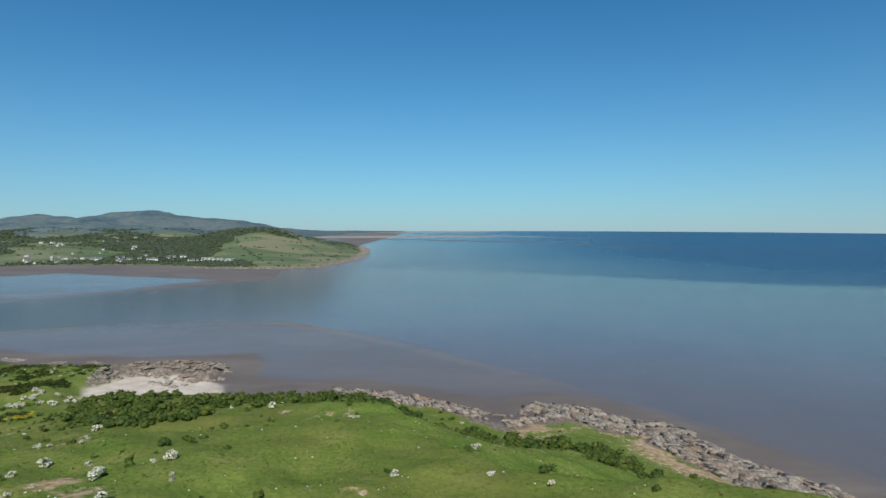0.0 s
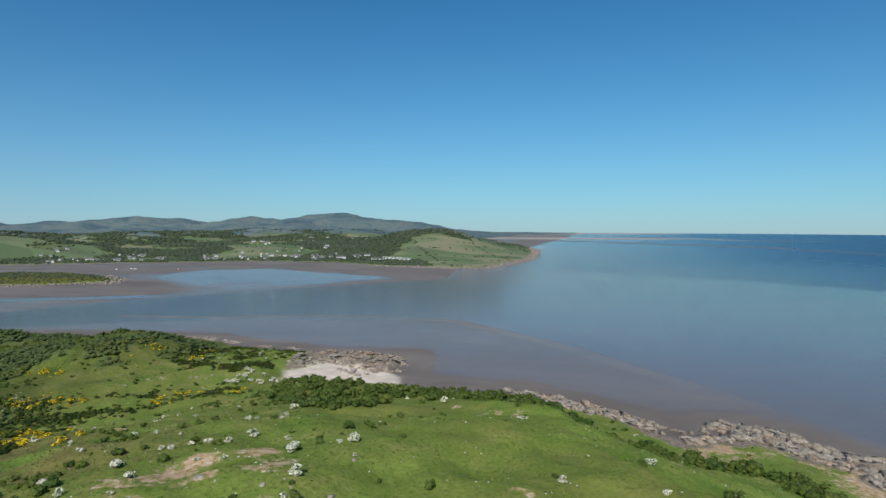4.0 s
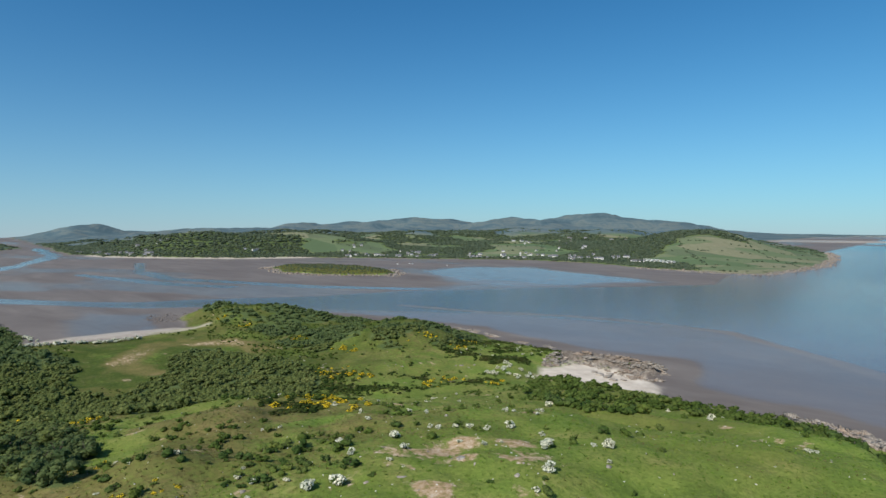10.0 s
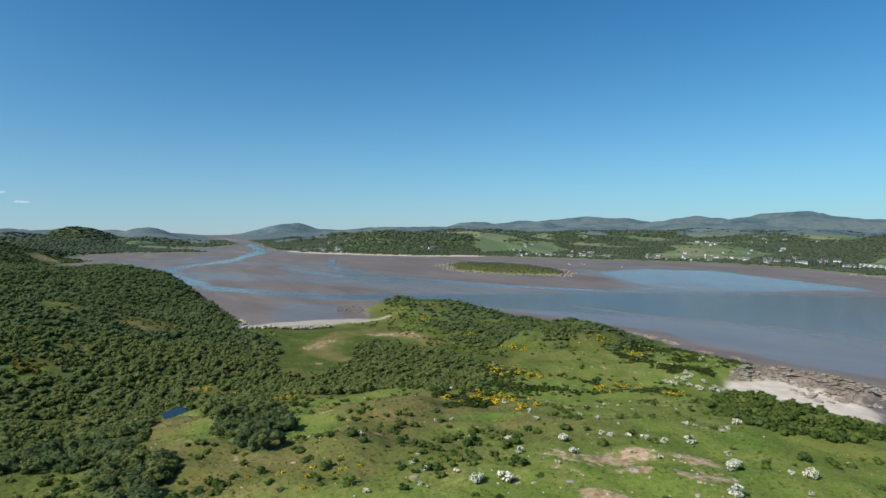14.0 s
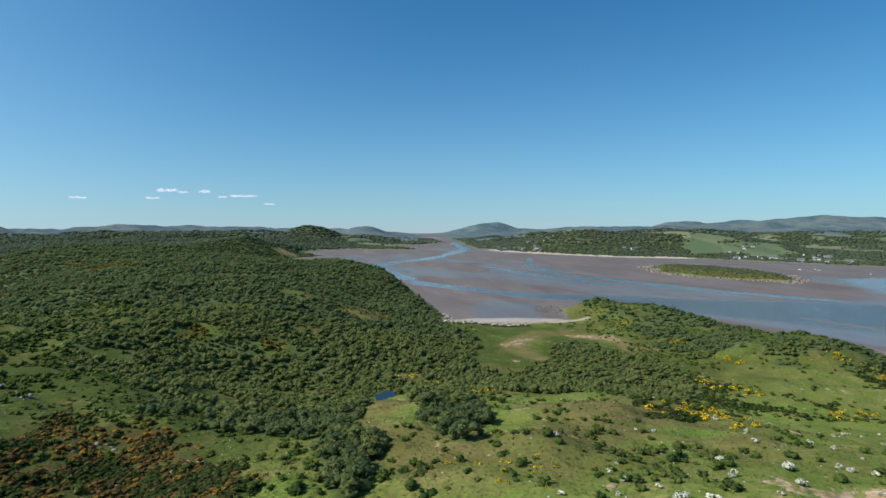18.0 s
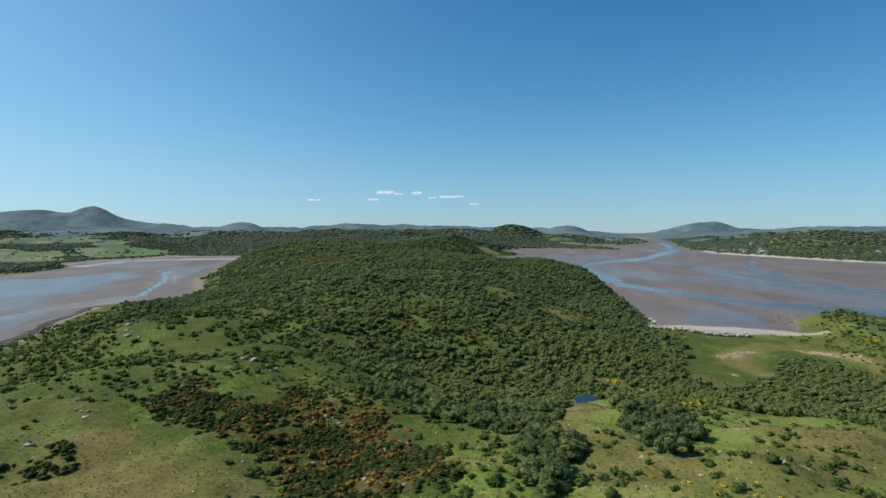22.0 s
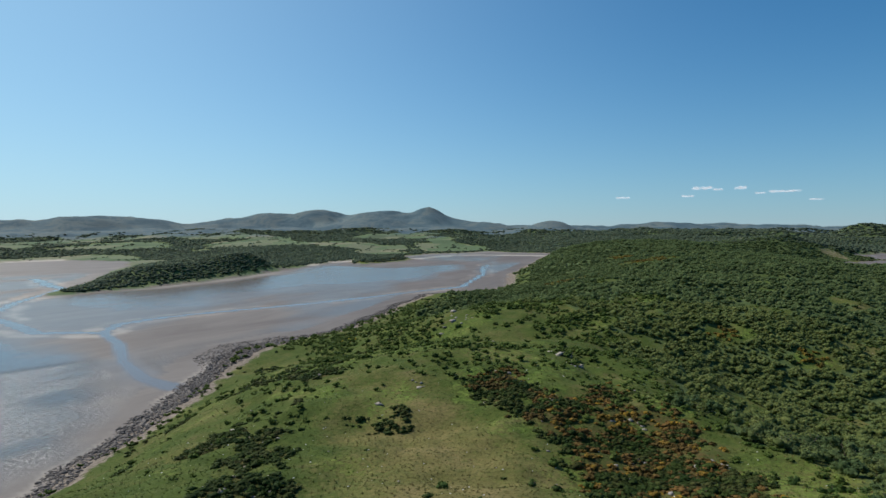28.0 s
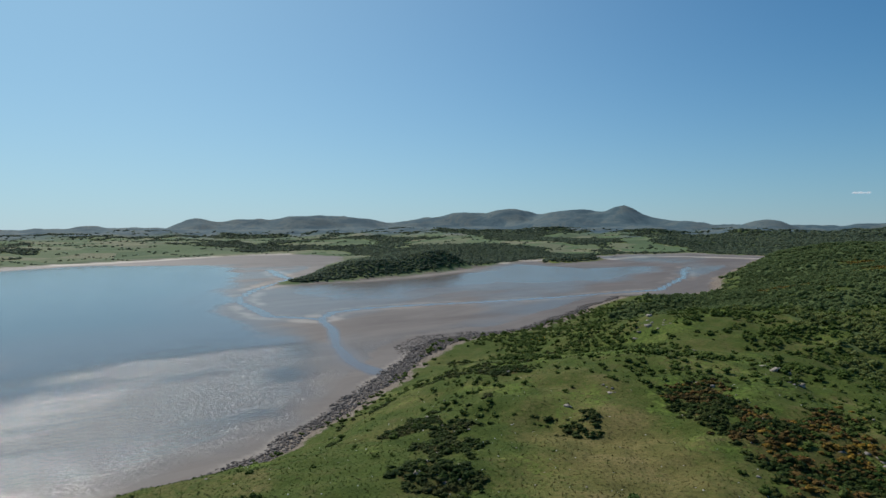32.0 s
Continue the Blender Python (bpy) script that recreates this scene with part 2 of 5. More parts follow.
GROUND, WATER = ground_material(), water_material()
WOODLAND = leaf_material("broadleaf_canopy", (0.108, 0.154, 0.062), (0.142, 0.190, 0.078), (0.182, 0.222, 0.096), 0.52)
# far foliage lightened and blued: distance haze put into the leaf colour
HAZED_WOOD = leaf_material("far_woodland", (0.096, 0.136, 0.100), (0.120, 0.160, 0.114), (0.148, 0.186, 0.126), 0.55)
SCRUB = leaf_material("scrub_leaves", (0.050, 0.088, 0.022), (0.080, 0.124, 0.032), (0.118, 0.156, 0.050), 0.35)
BLOSSOM = leaf_material("hawthorn_blossom", (0.54, 0.54, 0.45), (0.68, 0.68, 0.59), (0.78, 0.77, 0.70), 0.15, 0.25)
GORSE_GREEN = leaf_material("gorse_spines", (0.030, 0.055, 0.012), (0.055, 0.075, 0.018), (0.090, 0.085, 0.028))
GORSE_GOLD = leaf_material("gorse_flowers", (0.60, 0.42, 0.020), (0.72, 0.53, 0.030), (0.80, 0.62, 0.050), 0.1, 0.3)
LATE_GORSE = leaf_material("late_gorse_flowers", (0.110, 0.076, 0.020), (0.175, 0.110, 0.022), (0.300, 0.185, 0.024), 0.1)
RUST = leaf_material("faded_gorse", (0.058, 0.046, 0.016), (0.092, 0.062, 0.022), (0.135, 0.080, 0.028), 0.1)
BARK = mottled("bark", ((0.3, (0.050, 0.038, 0.028)), (0.7, (0.150, 0.120, 0.095))), 3.0)
def cliff_rock(name, rust):
    """Grey lichened rock, rust-stained in patches."""
    m, n, l, b = material(name)
    co = n.new("ShaderNodeNewGeometry").outputs["Position"]
    f = texture(n, l, 0.9, 9, 0.75, co)
    c = ramp(n, l, f, ((0.30, (0.050, 0.044, 0.040)), (0.45, (0.180, 0.155, 0.130)), (0.60, (0.330, 0.295, 0.255)), (0.72, (0.430, 0.410, 0.380))))
    c = mixed(n, l, ramp(n, l, texture(n, l, 0.07, 5, 0.7, co), ((0.48, (0, 0, 0)), (0.62, (rust, rust, rust)))), c, (0.300, 0.165, 0.075))
    own = ramp(n, l, n.new("ShaderNodeNewGeometry").outputs["Random Per Island"], ((0.0, (0.72, 0.72, 0.72)), (1.0, (1.18, 1.16, 1.14))))
    l.new(mixed(n, l, 1.0, c, own, "MULTIPLY"), b.inputs["Base Color"])
    b.inputs["Roughness"].default_value = 0.92
    relief(n, l, b, f, 0.8, 0.5)
    return m


CLIFF, REEF = cliff_rock("cliff_rock", 0.3), cliff_rock("reef_rock", 0.35)
ROCK = mottled("lichened_rock", ((0.30, (0.085, 0.075, 0.065)), (0.48, (0.230, 0.200, 0.170)), (0.62, (0.340, 0.300, 0.255)), (0.75, (0.450, 0.430, 0.390))), 0.9)
TIDE_ROCK = mottled("tidal_rock", ((0.30, (0.045, 0.039, 0.035)), (0.50, (0.120, 0.102, 0.092)), (0.75, (0.250, 0.215, 0.195))), 0.8)
plain_white = mottled("pale_stone", ((0.3, (0.55, 0.54, 0.50)), (0.7, (0.75, 0.74, 0.70))), 2.0)

# ---- the lie of the land ----
def lattice(ix, iy, seed):
    h = (ix.astype(np.int64) * 374761393 + iy.astype(np.int64) * 668265263 + seed * 974634777) & 0x7FFFFFFF
    h = ((h ^ (h >> 13)) * 1274126177) & 0x7FFFFFFF
    return ((h ^ (h >> 16)) & 0xFFFF) / 65535.0


def value_noise(x, y, size, seed=0):
    x, y = x / size, y / size
    ix, iy = np.floor(x), np.floor(y)
    fx, fy = x - ix, y - iy
    fx, fy = fx * fx * (3 - 2 * fx), fy * fy * (3 - 2 * fy)
    a, b = lattice(ix, iy, seed), lattice(ix + 1, iy, seed)
    c, d = lattice(ix, iy + 1, seed), lattice(ix + 1, iy + 1, seed)
    return (a + (b - a) * fx) * (1 - fy) + (c + (d - c) * fx) * fy


def fbm(x, y, size, seed=0, octaves=4):
    total, amp, norm = 0.0, 1.0, 0.0
    for k in range(octaves):
        total = total + amp * value_noise(x + 31.7 * k, y - 17.3 * k, size / 2 ** k, seed + k)
        norm, amp = norm + amp, amp * 0.5
    return total / norm


def smooth(lo, hi, v):
    s = np.clip((v - lo) / (hi - lo), 0.0, 1.0)
    return s * s * (3 - 2 * s)


def line_distance(x, y, points, closed=False):
    """Distance to a line of points."""
    best = np.full(np.shape(x), 1e12)
    last = len(points) if closed else len(points) - 1
    for k in range(last):
        (ax, ay), (bx, by) = points[k], points[(k + 1) % len(points)]
        dx, dy = bx - ax, by - ay
        s = np.clip(((x - ax) * dx + (y - ay) * dy) / (dx * dx + dy * dy + 1e-9), 0.0, 1.0)
        best = np.minimum(best, (x - ax - s * dx) ** 2 + (y - ay - s * dy) ** 2)
    return np.sqrt(best)


def inside(x, y, points):
    """Distance to the edge of an area: positive inside it, negative outside."""
    odd = np.zeros(np.shape(x), bool)
    for k in range(len(points)):
        (ax, ay), (bx, by) = points[k], points[(k + 1) % len(points)]
        if ay != by:
            odd ^= ((ay > y) != (by > y)) & (x < (bx - ax) * (y - ay) / (by - ay) + ax)
    d = line_distance(x, y, points, True)
    return np.where(odd, d, -d)


# the peninsula below: its east coast, the beach cove, the wooded hill, the north sands, the west shore
PENINSULA = (
    (126, 40), (130, 110), (136, 165), (143, 200), (127, 230), (113, 256), (109, 271), (89, 291), (76, 307), (53, 309), (31, 294),
    (17, 302), (-14, 323), (-48, 338), (-90, 335), (-132, 345), (-146, 382), (-153, 412), (-190, 404), (-226, 402), (-255, 409),
    (-290, 412), (-340, 425), (-400, 415), (-480, 400), (-560, 372), (-620, 330), (-640, 298), (-602, 278), (-545, 262), (-540, 217), (-561, 140), (-620, 148),
    (-740, 150), (-900, 150), (-1100, 120), (-1250, 70), (-1400, -5), (-1540, -66), (-1670, 14), (-1780, 78), (-1810, 40))
WEST_SHORE = (
    (-1750, -740), (-1600, -757), (-1320, -650), (-1090, -575), (-941, -524), (-860, -480), (-770, -442), (-690, -462),
    (-635, -484), (-490, -430), (-378, -394), (-332, -404), (-288, -407), (-258, -388), (-212, -342), (-172, -315), (-141, -290),
    (-97, -258), (-56, -233), (0, -222), (70, -180), (112, -110), (124, -30))
NORTH_WEST = (
    (-1640, -700), (-1640, -100), (-1900, -60), (-2080, 60), (-2161, 160), (-2037, 415), (-2361, 360), (-2600, 580), (-2690, 660), (-6000, 1000),
    (-6000, -6000), (1200, -6000), (700, -1500), (200, -1560), (8, -1621), (-99, -1660), (-360, -1730), (-691, -1761), (-770, -1500), (-518, -1136),
    (-325, -896), (-380, -880), (-449, -872), (-570, -895), (-720, -935), (-840, -968), (-920, -1012), (-1097, -1062), (-1400, -1048), (-1640, -965), (-1625, -790))
EAST = (
    (-2690, 730), (-2096, 618), (-1864, 650), (-1642, 752), (-1480, 853), (-1370, 985), (-1267, 1063), (-1074, 1155), (-946, 1236), (-807, 1290), (-636, 1276),
    (-470, 1217), (-345, 1205), (-262, 1215), (-240, 1400), (-225, 1600), (-280, 2068), (-420, 2500), (-700, 3200), (-620, 4300), (-300, 4650),
    (-300, 6000), (-6000, 6000), (-6000, 1300))
ISLAND = ((-1140, 720), (-1040, 680), (-963, 676), (-856, 712), (-790, 762), (-812, 806), (-886, 850), (-1047, 850), (-1140, 790))
ISLET = ((-1000, -970), (-1064, -918), (-1160, -925), (-1230, -950), (-1254, -1050), (-1092, -1045))

# hills: place, height, reach along and across, turn
NEAR_HILLS = (
    (20, 30, 46, 250, 235, 0), (-205, -125, 31, 150, 130, 20), (-150, 60, 30, 130, 110, 0), (-560, -110, 36, 190, 170, 0), (-850, -130, 42, 260, 200, 0),
    (-1150, -300, 37, 330, 230, 15), (-1450, -390, 41, 300, 260, 0), (-1730, -160, 50, 200, 160, 0), (-560, -400, 5, 110, 70, 20), (-555, 305, 11, 95, 55, 40),
    (-345, 342, 13, 55, 45, -20), (-240, 350, 3, 70, 45, 0), (-380, -180, 28, 120, 120, 0), (-930, 30, 30, 270, 95, -4), (-850, 90, 22, 110, 55, -4))


def far_hill(az, far, el, across, along):
    a = radians(az)
    return (-far * math.sin(a), far * math.cos(a), 100 + far * math.tan(radians(el)), across, along, -90.0 + az)


FAR_HILLS = tuple((h[0], h[1], h[2], h[4], h[3], h[5]) for h in (
    far_hill(27.4, 4450, 0.72, 520, 500), far_hill(33.8, 4100, 0.36, 420, 450), far_hill(21.0, 4300, 0.0, 450, 400), far_hill(42.8, 4500, 0.36, 480, 450), far_hill(49.5, 4400, 0.05, 450, 450), far_hill(54.2, 4400, -0.1, 260, 350),
    far_hill(17.0, 2050, -0.80, 260, 380), far_hill(12.8, 2000, -1.55, 150, 300), far_hill(64.6, 2000, -0.52, 260, 330), far_hill(55.0, 2100, -1.10, 330, 350), far_hill(45, 2500, -0.95, 420, 400),
    far_hill(35, 2700, -0.85, 420, 400), far_hill(26, 2500, -1.0, 350, 400), far_hill(76.5, 4700, -0.28, 420, 300), far_hill(72.3, 4500, -0.05, 330, 300), far_hill(84.5, 3600, -0.42, 190, 300),
    far_hill(89.5, 3000, -0.55, 170, 300), far_hill(94.3, 1800, -1.5, 190, 230), far_hill(90.5, 1850, -1.9, 150, 250), far_hill(99, 1850, -1.9, 220, 250), far_hill(103.5, 3800, -0.22, 330, 350), far_hill(97.0, 3700, -0.45, 280, 300), far_hill(108, 3700, -0.6, 220, 300),
    far_hill(114.8, 3500, -0.22, 200, 300), far_hill(120.3, 3800, -0.36, 230, 300), far_hill(126.4, 4250, 1.05, 190, 380), far_hill(129.4, 4350, 0.66, 300, 380), far_hill(132.4, 4450, 0.80, 300, 400), far_hill(137.2, 4600, 1.30, 330, 350), far_hill(131, 4150, 0.10, 560, 420), far_hill(123.5, 4150, 0.05, 250, 380),
    far_hill(141.4, 4600, 0.82, 330, 350), far_hill(145.0, 4600, 0.25, 330, 350), far_hill(151.0, 4500, 0.02, 400, 350), far_hill(156.6, 4500, 0.46, 400, 400), far_hill(153.4, 4500, 0.3, 260, 400), far_hill(165.8, 4500, 0.18, 250, 400), far_hill(162, 4500, 0.15, 300, 400),
    far_hill(173.0, 4500, -0.42, 500, 400), far_hill(184, 4500, -0.42, 600, 400), far_hill(141.5, 1250, -2.95, 260, 160), far_hill(150, 1120, -3.9, 120, 110)))


def hills(x, y, table, power):
    total = np.zeros(np.shape(x))
    for cx, cy, top, rx, ry, turn in table:
        c, s = math.cos(radians(turn)), math.sin(radians(turn))
        u, v = (x - cx) * c + (y - cy) * s, -(x - cx) * s + (y - cy) * c
        q = (u / rx) ** 2 + (v / ry) ** 2
        total = total + (top * np.exp(-(q ** power))) ** 4
    return total ** 0.25


# the cove with its beach and reef
MEADOW = ((-470, 130), (-520, 200), (-470, 235), (-410, 236), (-372, 232), (-379, 170), (-360, 140), (-389, 118))
NORTH_SAND = ((-575, 140), (-560, 165), (-543, 200), (-530, 235), (-519, 268), (-530, 275), (-556, 252), (-572, 215), (-580, 170))
COVE = ((-214, 340), (-226, 378), (-222, 394), (-199, 404), (-146, 398), (-134, 370), (-126, 335), (-151, 315), (-196, 315))


def land_parts(x, y):
    near = inside(x, y, PENINSULA + WEST_SHORE) + (fbm(x, y, 28, 3) - 0.5) * 16
    north, east = inside(x, y, NORTH_WEST), inside(x, y, EAST)
    far = np.maximum(north, east) + (fbm(x, y, 90, 5) - 0.5) * 40
    isle = np.maximum(inside(x, y, ISLAND), inside(x, y, ISLET)) + (fbm(x, y, 40, 7) - 0.5) * 30
    return near, far, isle


def height(x, y, parts=None):
    """The ground's height: 0 is the level of the tidal flats."""
    near, far, isle = land_parts(x, y) if parts is None else parts
    n1, n2 = fbm(x, y, 70, 11) - 0.5, fbm(x, y, 14, 12) - 0.5
    a = 5.0 + hills(x, y, NEAR_HILLS, 1.7) * (1 + 0.25 * n1) + n1 * 8 + n2 * 3.4
    knobs = smooth(34, 12, near) * smooth(-4, 6, near) * smooth(-60, 30, x) * smooth(120, 200, y)
    a = a + knobs * (fbm(x, y, 9, 13, 3) - 0.42) * 22
    # a steep shore on the east, a gentler one on the west, a flat one at the sands
    reach = 48.0 + 26 * smooth(-100, -250, y) + 150 * smooth(-60, 40, x) * smooth(90, 150, y) + 60 * smooth(0, 1, 1.3 - np.hypot(x + 245, y - 375) / 70) + 60 * smooth(0, 1, 1 - np.hypot(x + 455, y - 180) / 115)
    reach = reach - 22 * smooth(-600, -680, x) * smooth(-60, 40, y) + 120 * smooth(-1430, -1560, x)
    za = a * smooth(-2, reach, near) ** 0.8
    flat = smooth(-26, 18, inside(x, y, MEADOW))
    za = za * (1 - flat) + np.minimum(za, 3.0 + 2.0 * n1 + 0.8 * n2) * flat
    cove = smooth(-16, 5, inside(x, y, COVE))
    ledge = smooth(-4, 5, inside(x, y, REEF_AREA)) * smooth(0.42, 0.62, fbm(x * 0.6 + y * 0.5, y * 1.3, 9, 14))
    za = za * (1 - cove) + (0.7 + 0.6 * smooth(366, 384, y) + 1.2 * n2 + 3.2 * ledge) * cove
    b = 6 + 34 * smooth(0, 1400, far) + fbm(x, y, 420, 21) * 16 * smooth(0, 400, far)
    b = np.maximum(b, hills(x, y, FAR_HILLS, 1.0) * (0.87 + 0.26 * fbm(x, y, 380, 26, 5))) + (fbm(x, y, 260, 22) - 0.5) * 14 * smooth(100, 700, far) + (fbm(x, y, 700, 23, 6) - 0.5) * 34 * smooth(2400, 3600, np.hypot(x, y)) + (fbm(x, y, 150, 25, 4) - 0.5) * 44 * smooth(1700, 3200, np.hypot(x, y))
    east_edge = np.degrees(np.arctan2(-x, y))
    b = b * (1 - 0.8 * smooth(17, 12, east_edge) * smooth(-20, 0, east_edge) * smooth(2700, 3300, np.hypot(x, y)))
    spit = smooth(1400, 1250, np.hypot(x, y)) * (y < -500)
    zb = b * smooth(-4, 330 - 250 * spit - 240 * smooth(-1500, -1600, x) * smooth(2300, 2100, np.hypot(x, y)) * smooth(420, 300, y) * smooth(-650, -500, y), far) ** 0.9 + np.where(far > 0, 2.5 * smooth(0, 25, far), 0)
    zc = (6 + 5 * fbm(x, y, 60, 31)) * smooth(-3, 45, isle)
    strand = -1.0 + 2.3 * smooth(-5, 7, inside(x, y, NORTH_SAND))
    bed = np.maximum(-0.7 + 0.25 * fbm(x, y, 120, 41), strand)
    return np.maximum.reduce([np.where(near > 0, za, bed), np.where(far > 0, zb, bed), np.where(isle > 0, zc, bed)])


# where things grow: areas on the plan
WOOD_AREA = (
    (-119, 8), (-147, 16), (-184, 22), (-225, 37), (-254, 62), (-369, 113), (-457, 134), (-538, 127), (-620, 140), (-740, 145), (-900, 145),
    (-1100, 110), (-1250, 60), (-1400, -10), (-1540, -80), (-1670, 2), (-1770, 60), (-1800, -640), (-1320, -630), (-1090, -560), (-941, -505), (-800, -430),
    (-600, -415), (-519, -388), (-455, -345), (-425, -285), (-405, -225), (-400, -178), (-371, -146), (-342, -116), (-276, -74), (-250, -62), (-207, -47), (-203, -32), (-190, -16), (-172, 0), (-150, 2))
SCRUB_HILL = ((-620, 300), (-560, 281), (-506, 278), (-456, 276), (-417, 263), (-368, 253), (-360, 274), (-372, 293), (-355, 309), (-400, 345), (-430, 405), (-475, 395), (-555, 365), (-615, 326))
HILL_RIGHT = ((-345, 315), (-322, 296), (-307, 303), (-310, 324), (-285, 330), (-290, 380), (-300, 398), (-345, 410), (-380, 405), (-370, 350))
POND_CLUMP = ((-369, 113), (-310, 88), (-250, 66), (-207, 63), (-177, 57), (-146, 46), (-138, 38), (-170, 35), (-210, 41), (-245, 47), (-270, 56), (-320, 75))
SCRUB_BELT = ((-425, 190), (-432, 222), (-358, 238), (-296, 221), (-270, 200), (-235, 150), (-222, 105), (-235, 80), (-323, 90), (-381, 109), (-353, 125), (-379, 164))
COAST_SCRUB = ((-300, 330), (-262, 312), (-225, 318), (-216, 340), (-222, 398), (-285, 405))
CREST_BUSHES = ((-123, 277), (-103, 279), (-90, 278), (-77, 273), (-64, 270), (-48, 262), (-36, 252), (-25, 245), (-15, 240))
COVE_SCRUB = ((-188, 312), (-175, 320), (-150, 314), (-118, 280), (-84, 208), (-102, 206), (-128, 206), (-150, 240), (-178, 280))
CLIFF_BUSHES = ((10, 250), (24, 248), (38, 240), (52, 226), (66, 206))
RUST_AREA = ((-188, -124), (-212, -120), (-221, -116), (-197, -100), (-197, -83), (-219, -75), (-200, -62), (-202, -43), (-175, -31), (-162, -17), (-135, -11), (-121, -22), (-115, -42), (-148, -65), (-158, -80), (-169, -98), (-182, -117))
DRY_AREA = ((-60, -70), (-100, -95), (-125, -128), (-158, -116), (-152, -80), (-135, -58), (-100, -40))
MID_BAND = ((-322, 239), (-300, 240), (-272, 233), (-260, 258), (-235, 276), (-210, 292), (-190, 255), (-214, 250), (-225, 223), (-245, 208), (-163, 129), (-155, 100), (-190, 124), (-250, 180), (-285, 205))
GREEN_CLUMPS = ((-130, 71), (-116, 60), (-98, 52), (-94, 62), (-97, 77), (-104, 85), (-117, 102), (-124, 95))
REEF_AREA = ((-224, 378), (-221, 392), (-199, 402), (-170, 400), (-148, 394), (-140, 378), (-138, 362), (-152, 358), (-168, 364), (-184, 372), (-198, 372), (-205, 358), (-212, 352))
SANDS = (((-1253, -952), (-1424, -967), (-1498, -846), (-1528, -735)), ((-925, -1030), (-1000, -1062), (-1086, -1030)), ((-100, -1652), (-284, -1672), (-524, -1780), (-700, -1740)), ((-1960, 648), (-1830, 668), (-1660, 745), (-1500, 850), (-1385, 985)))
BEACH = ((-212, 344), (-203, 357), (-197, 372), (-190, 378), (-173, 366), (-162, 363), (-148, 364), (-132, 350), (-128, 335), (-138, 320), (-152, 312), (-177, 312), (-198, 318))
CLEARINGS = ((-1680, -58, 26), (-1690, -36, 24), (-396, -18, 14), (-405, -66, 16), (-830, -235, 42), (-720, -309, 30), (-980, -325, 28), (-520, 55, 26), (-560, -60, 10), (-470, -140, 18), (-690, -60, 14), (-640, 20, 12), (-270, 38, 14), (-245, 36, 13), (-215, 30, 13), (-175, 24, 13))
# rocky knolls in the western grass: place and reach
KNOLLS = ((-107, -162, 9), (-99, -133, 10), (-80, -109, 10), (-178, -191, 9), (-111, -146, 6))
POND = (-289, 40)
POND_PATH = (POND, (-250, 35), (-175, 25))


# channels and pools of the flats: a line and a half width
CHANNELS = (
    (((-2680, 690), (-2142, 590), (-2031, 566), (-1870, 500), (-1790, 455), (-1650, 390), (-1516, 309), (-1459, 238), (-1370, 176), (-1240, 160), (-1120, 165), (-1010, 176)), 19),
    (((-196, -338), (-196, -372), (-212, -429), (-242, -497), (-258, -558)), 8), (((-258, -558), (-243, -582), (-223, -608), (-228, -659), (-234, -741), (-253, -791), (-292, -858), (-344, -919), (-399, -981), (-407, -1045), (-440, -1194)), 6),
    (((-258, -558), (-288, -591), (-326, -596), (-374, -586), (-472, -552), (-535, -535), (-599, -521), (-672, -509), (-748, -490), (-838, -528), (-946, -572), (-1150, -690)), 6),
    (((-1262, 395), (-1125, 408), (-1029, 419), (-951, 432), (-850, 470)), 12), (((-1500, 600), (-1250, 500), (-1050, 470), (-880, 520), (-740, 560), (-600, 640)), 14))
POOLS = (
    ((-822, 870), (-840, 1019), (-716, 1108), (-545, 1062), (-404, 1014), (-340, 960), (-428, 836), (-520, 751), (-659, 748)),
    ((-300, -660), (-330, -800), (-400, -930), (-470, -880), (-560, -880), (-654, -895), (-806, -935), (-931, -960), (-977, -814), (-1165, -754), (-836, -590), (-736, -605), (-670, -644), (-638, -700), (-549, -676), (-480, -690), (-420, -640)),
    ((-20, -240), (-72, -262), (-108, -284), (-141, -318), (-165, -365), (-172, -440), (-185, -540), (-205, -640), (-216, -783), (-369, -1082), (-373, -1410), (-209, -1574), (300, -1500), (700, -900), (300, -243)))
# the blue reach of the river below the island, with the narrow strip that feeds it
REACH = (
    (-1025, 175), (-965, 196), (-892, 237), (-821, 273), (-779, 305), (-745, 363), (-655, 495), (-609, 602), (-536, 696), (-423, 826), (-292, 979),
    (-100, 900), (-110, 640), (-173, 562), (-240, 548), (-313, 535), (-391, 508), (-464, 459), (-513, 426), (-675, 329), (-707, 287), (-759, 253), (-823, 218), (-885, 190), (-924, 171))
# where the silt ends and the blue water of the firth begins, and the sandbanks far out
BLUE_LINE = ((-250, 1190), (16, 1126), (179, 1065), (340, 968), (487, 887), (633, 849), (1500, 690), (6000, 300), (6000, 6000), (-250, 6000))
BANKS = (((-300, 3000), (39, 2768), (510, 2425), (756, 2000), (946, 1776), (1300, 1700)), ((-400, 4300), (0, 3906), (640, 3200), (1163, 2966)))


GORSE = (
    (-179, 132, 9), (-186, 143, 8), (-172, 124, 7), (-162, 136, 3), (-246, 190, 5), (-284, 232, 9), (-300, 233, 9), (-269, 237, 6), (-347, 285, 9), (-335, 281, 5),
    (-524, 284, 5), (-487, 285, 6), (-404, 286, 5), (-305, 331, 7), (-279, 338, 6), (-290, 367, 4), (-229, 266, 6), (-226, 250, 5), (-198, 274, 4), (-329, 71, 5),
    (-345, 60, 4), (-118, 39, 5), (-110, 44, 4), (-113, 48, 3), (-149, 49, 4), (-132, 33, 3), (-238, 73, 4), (-156, 52, 3), (-325, -314, 7))


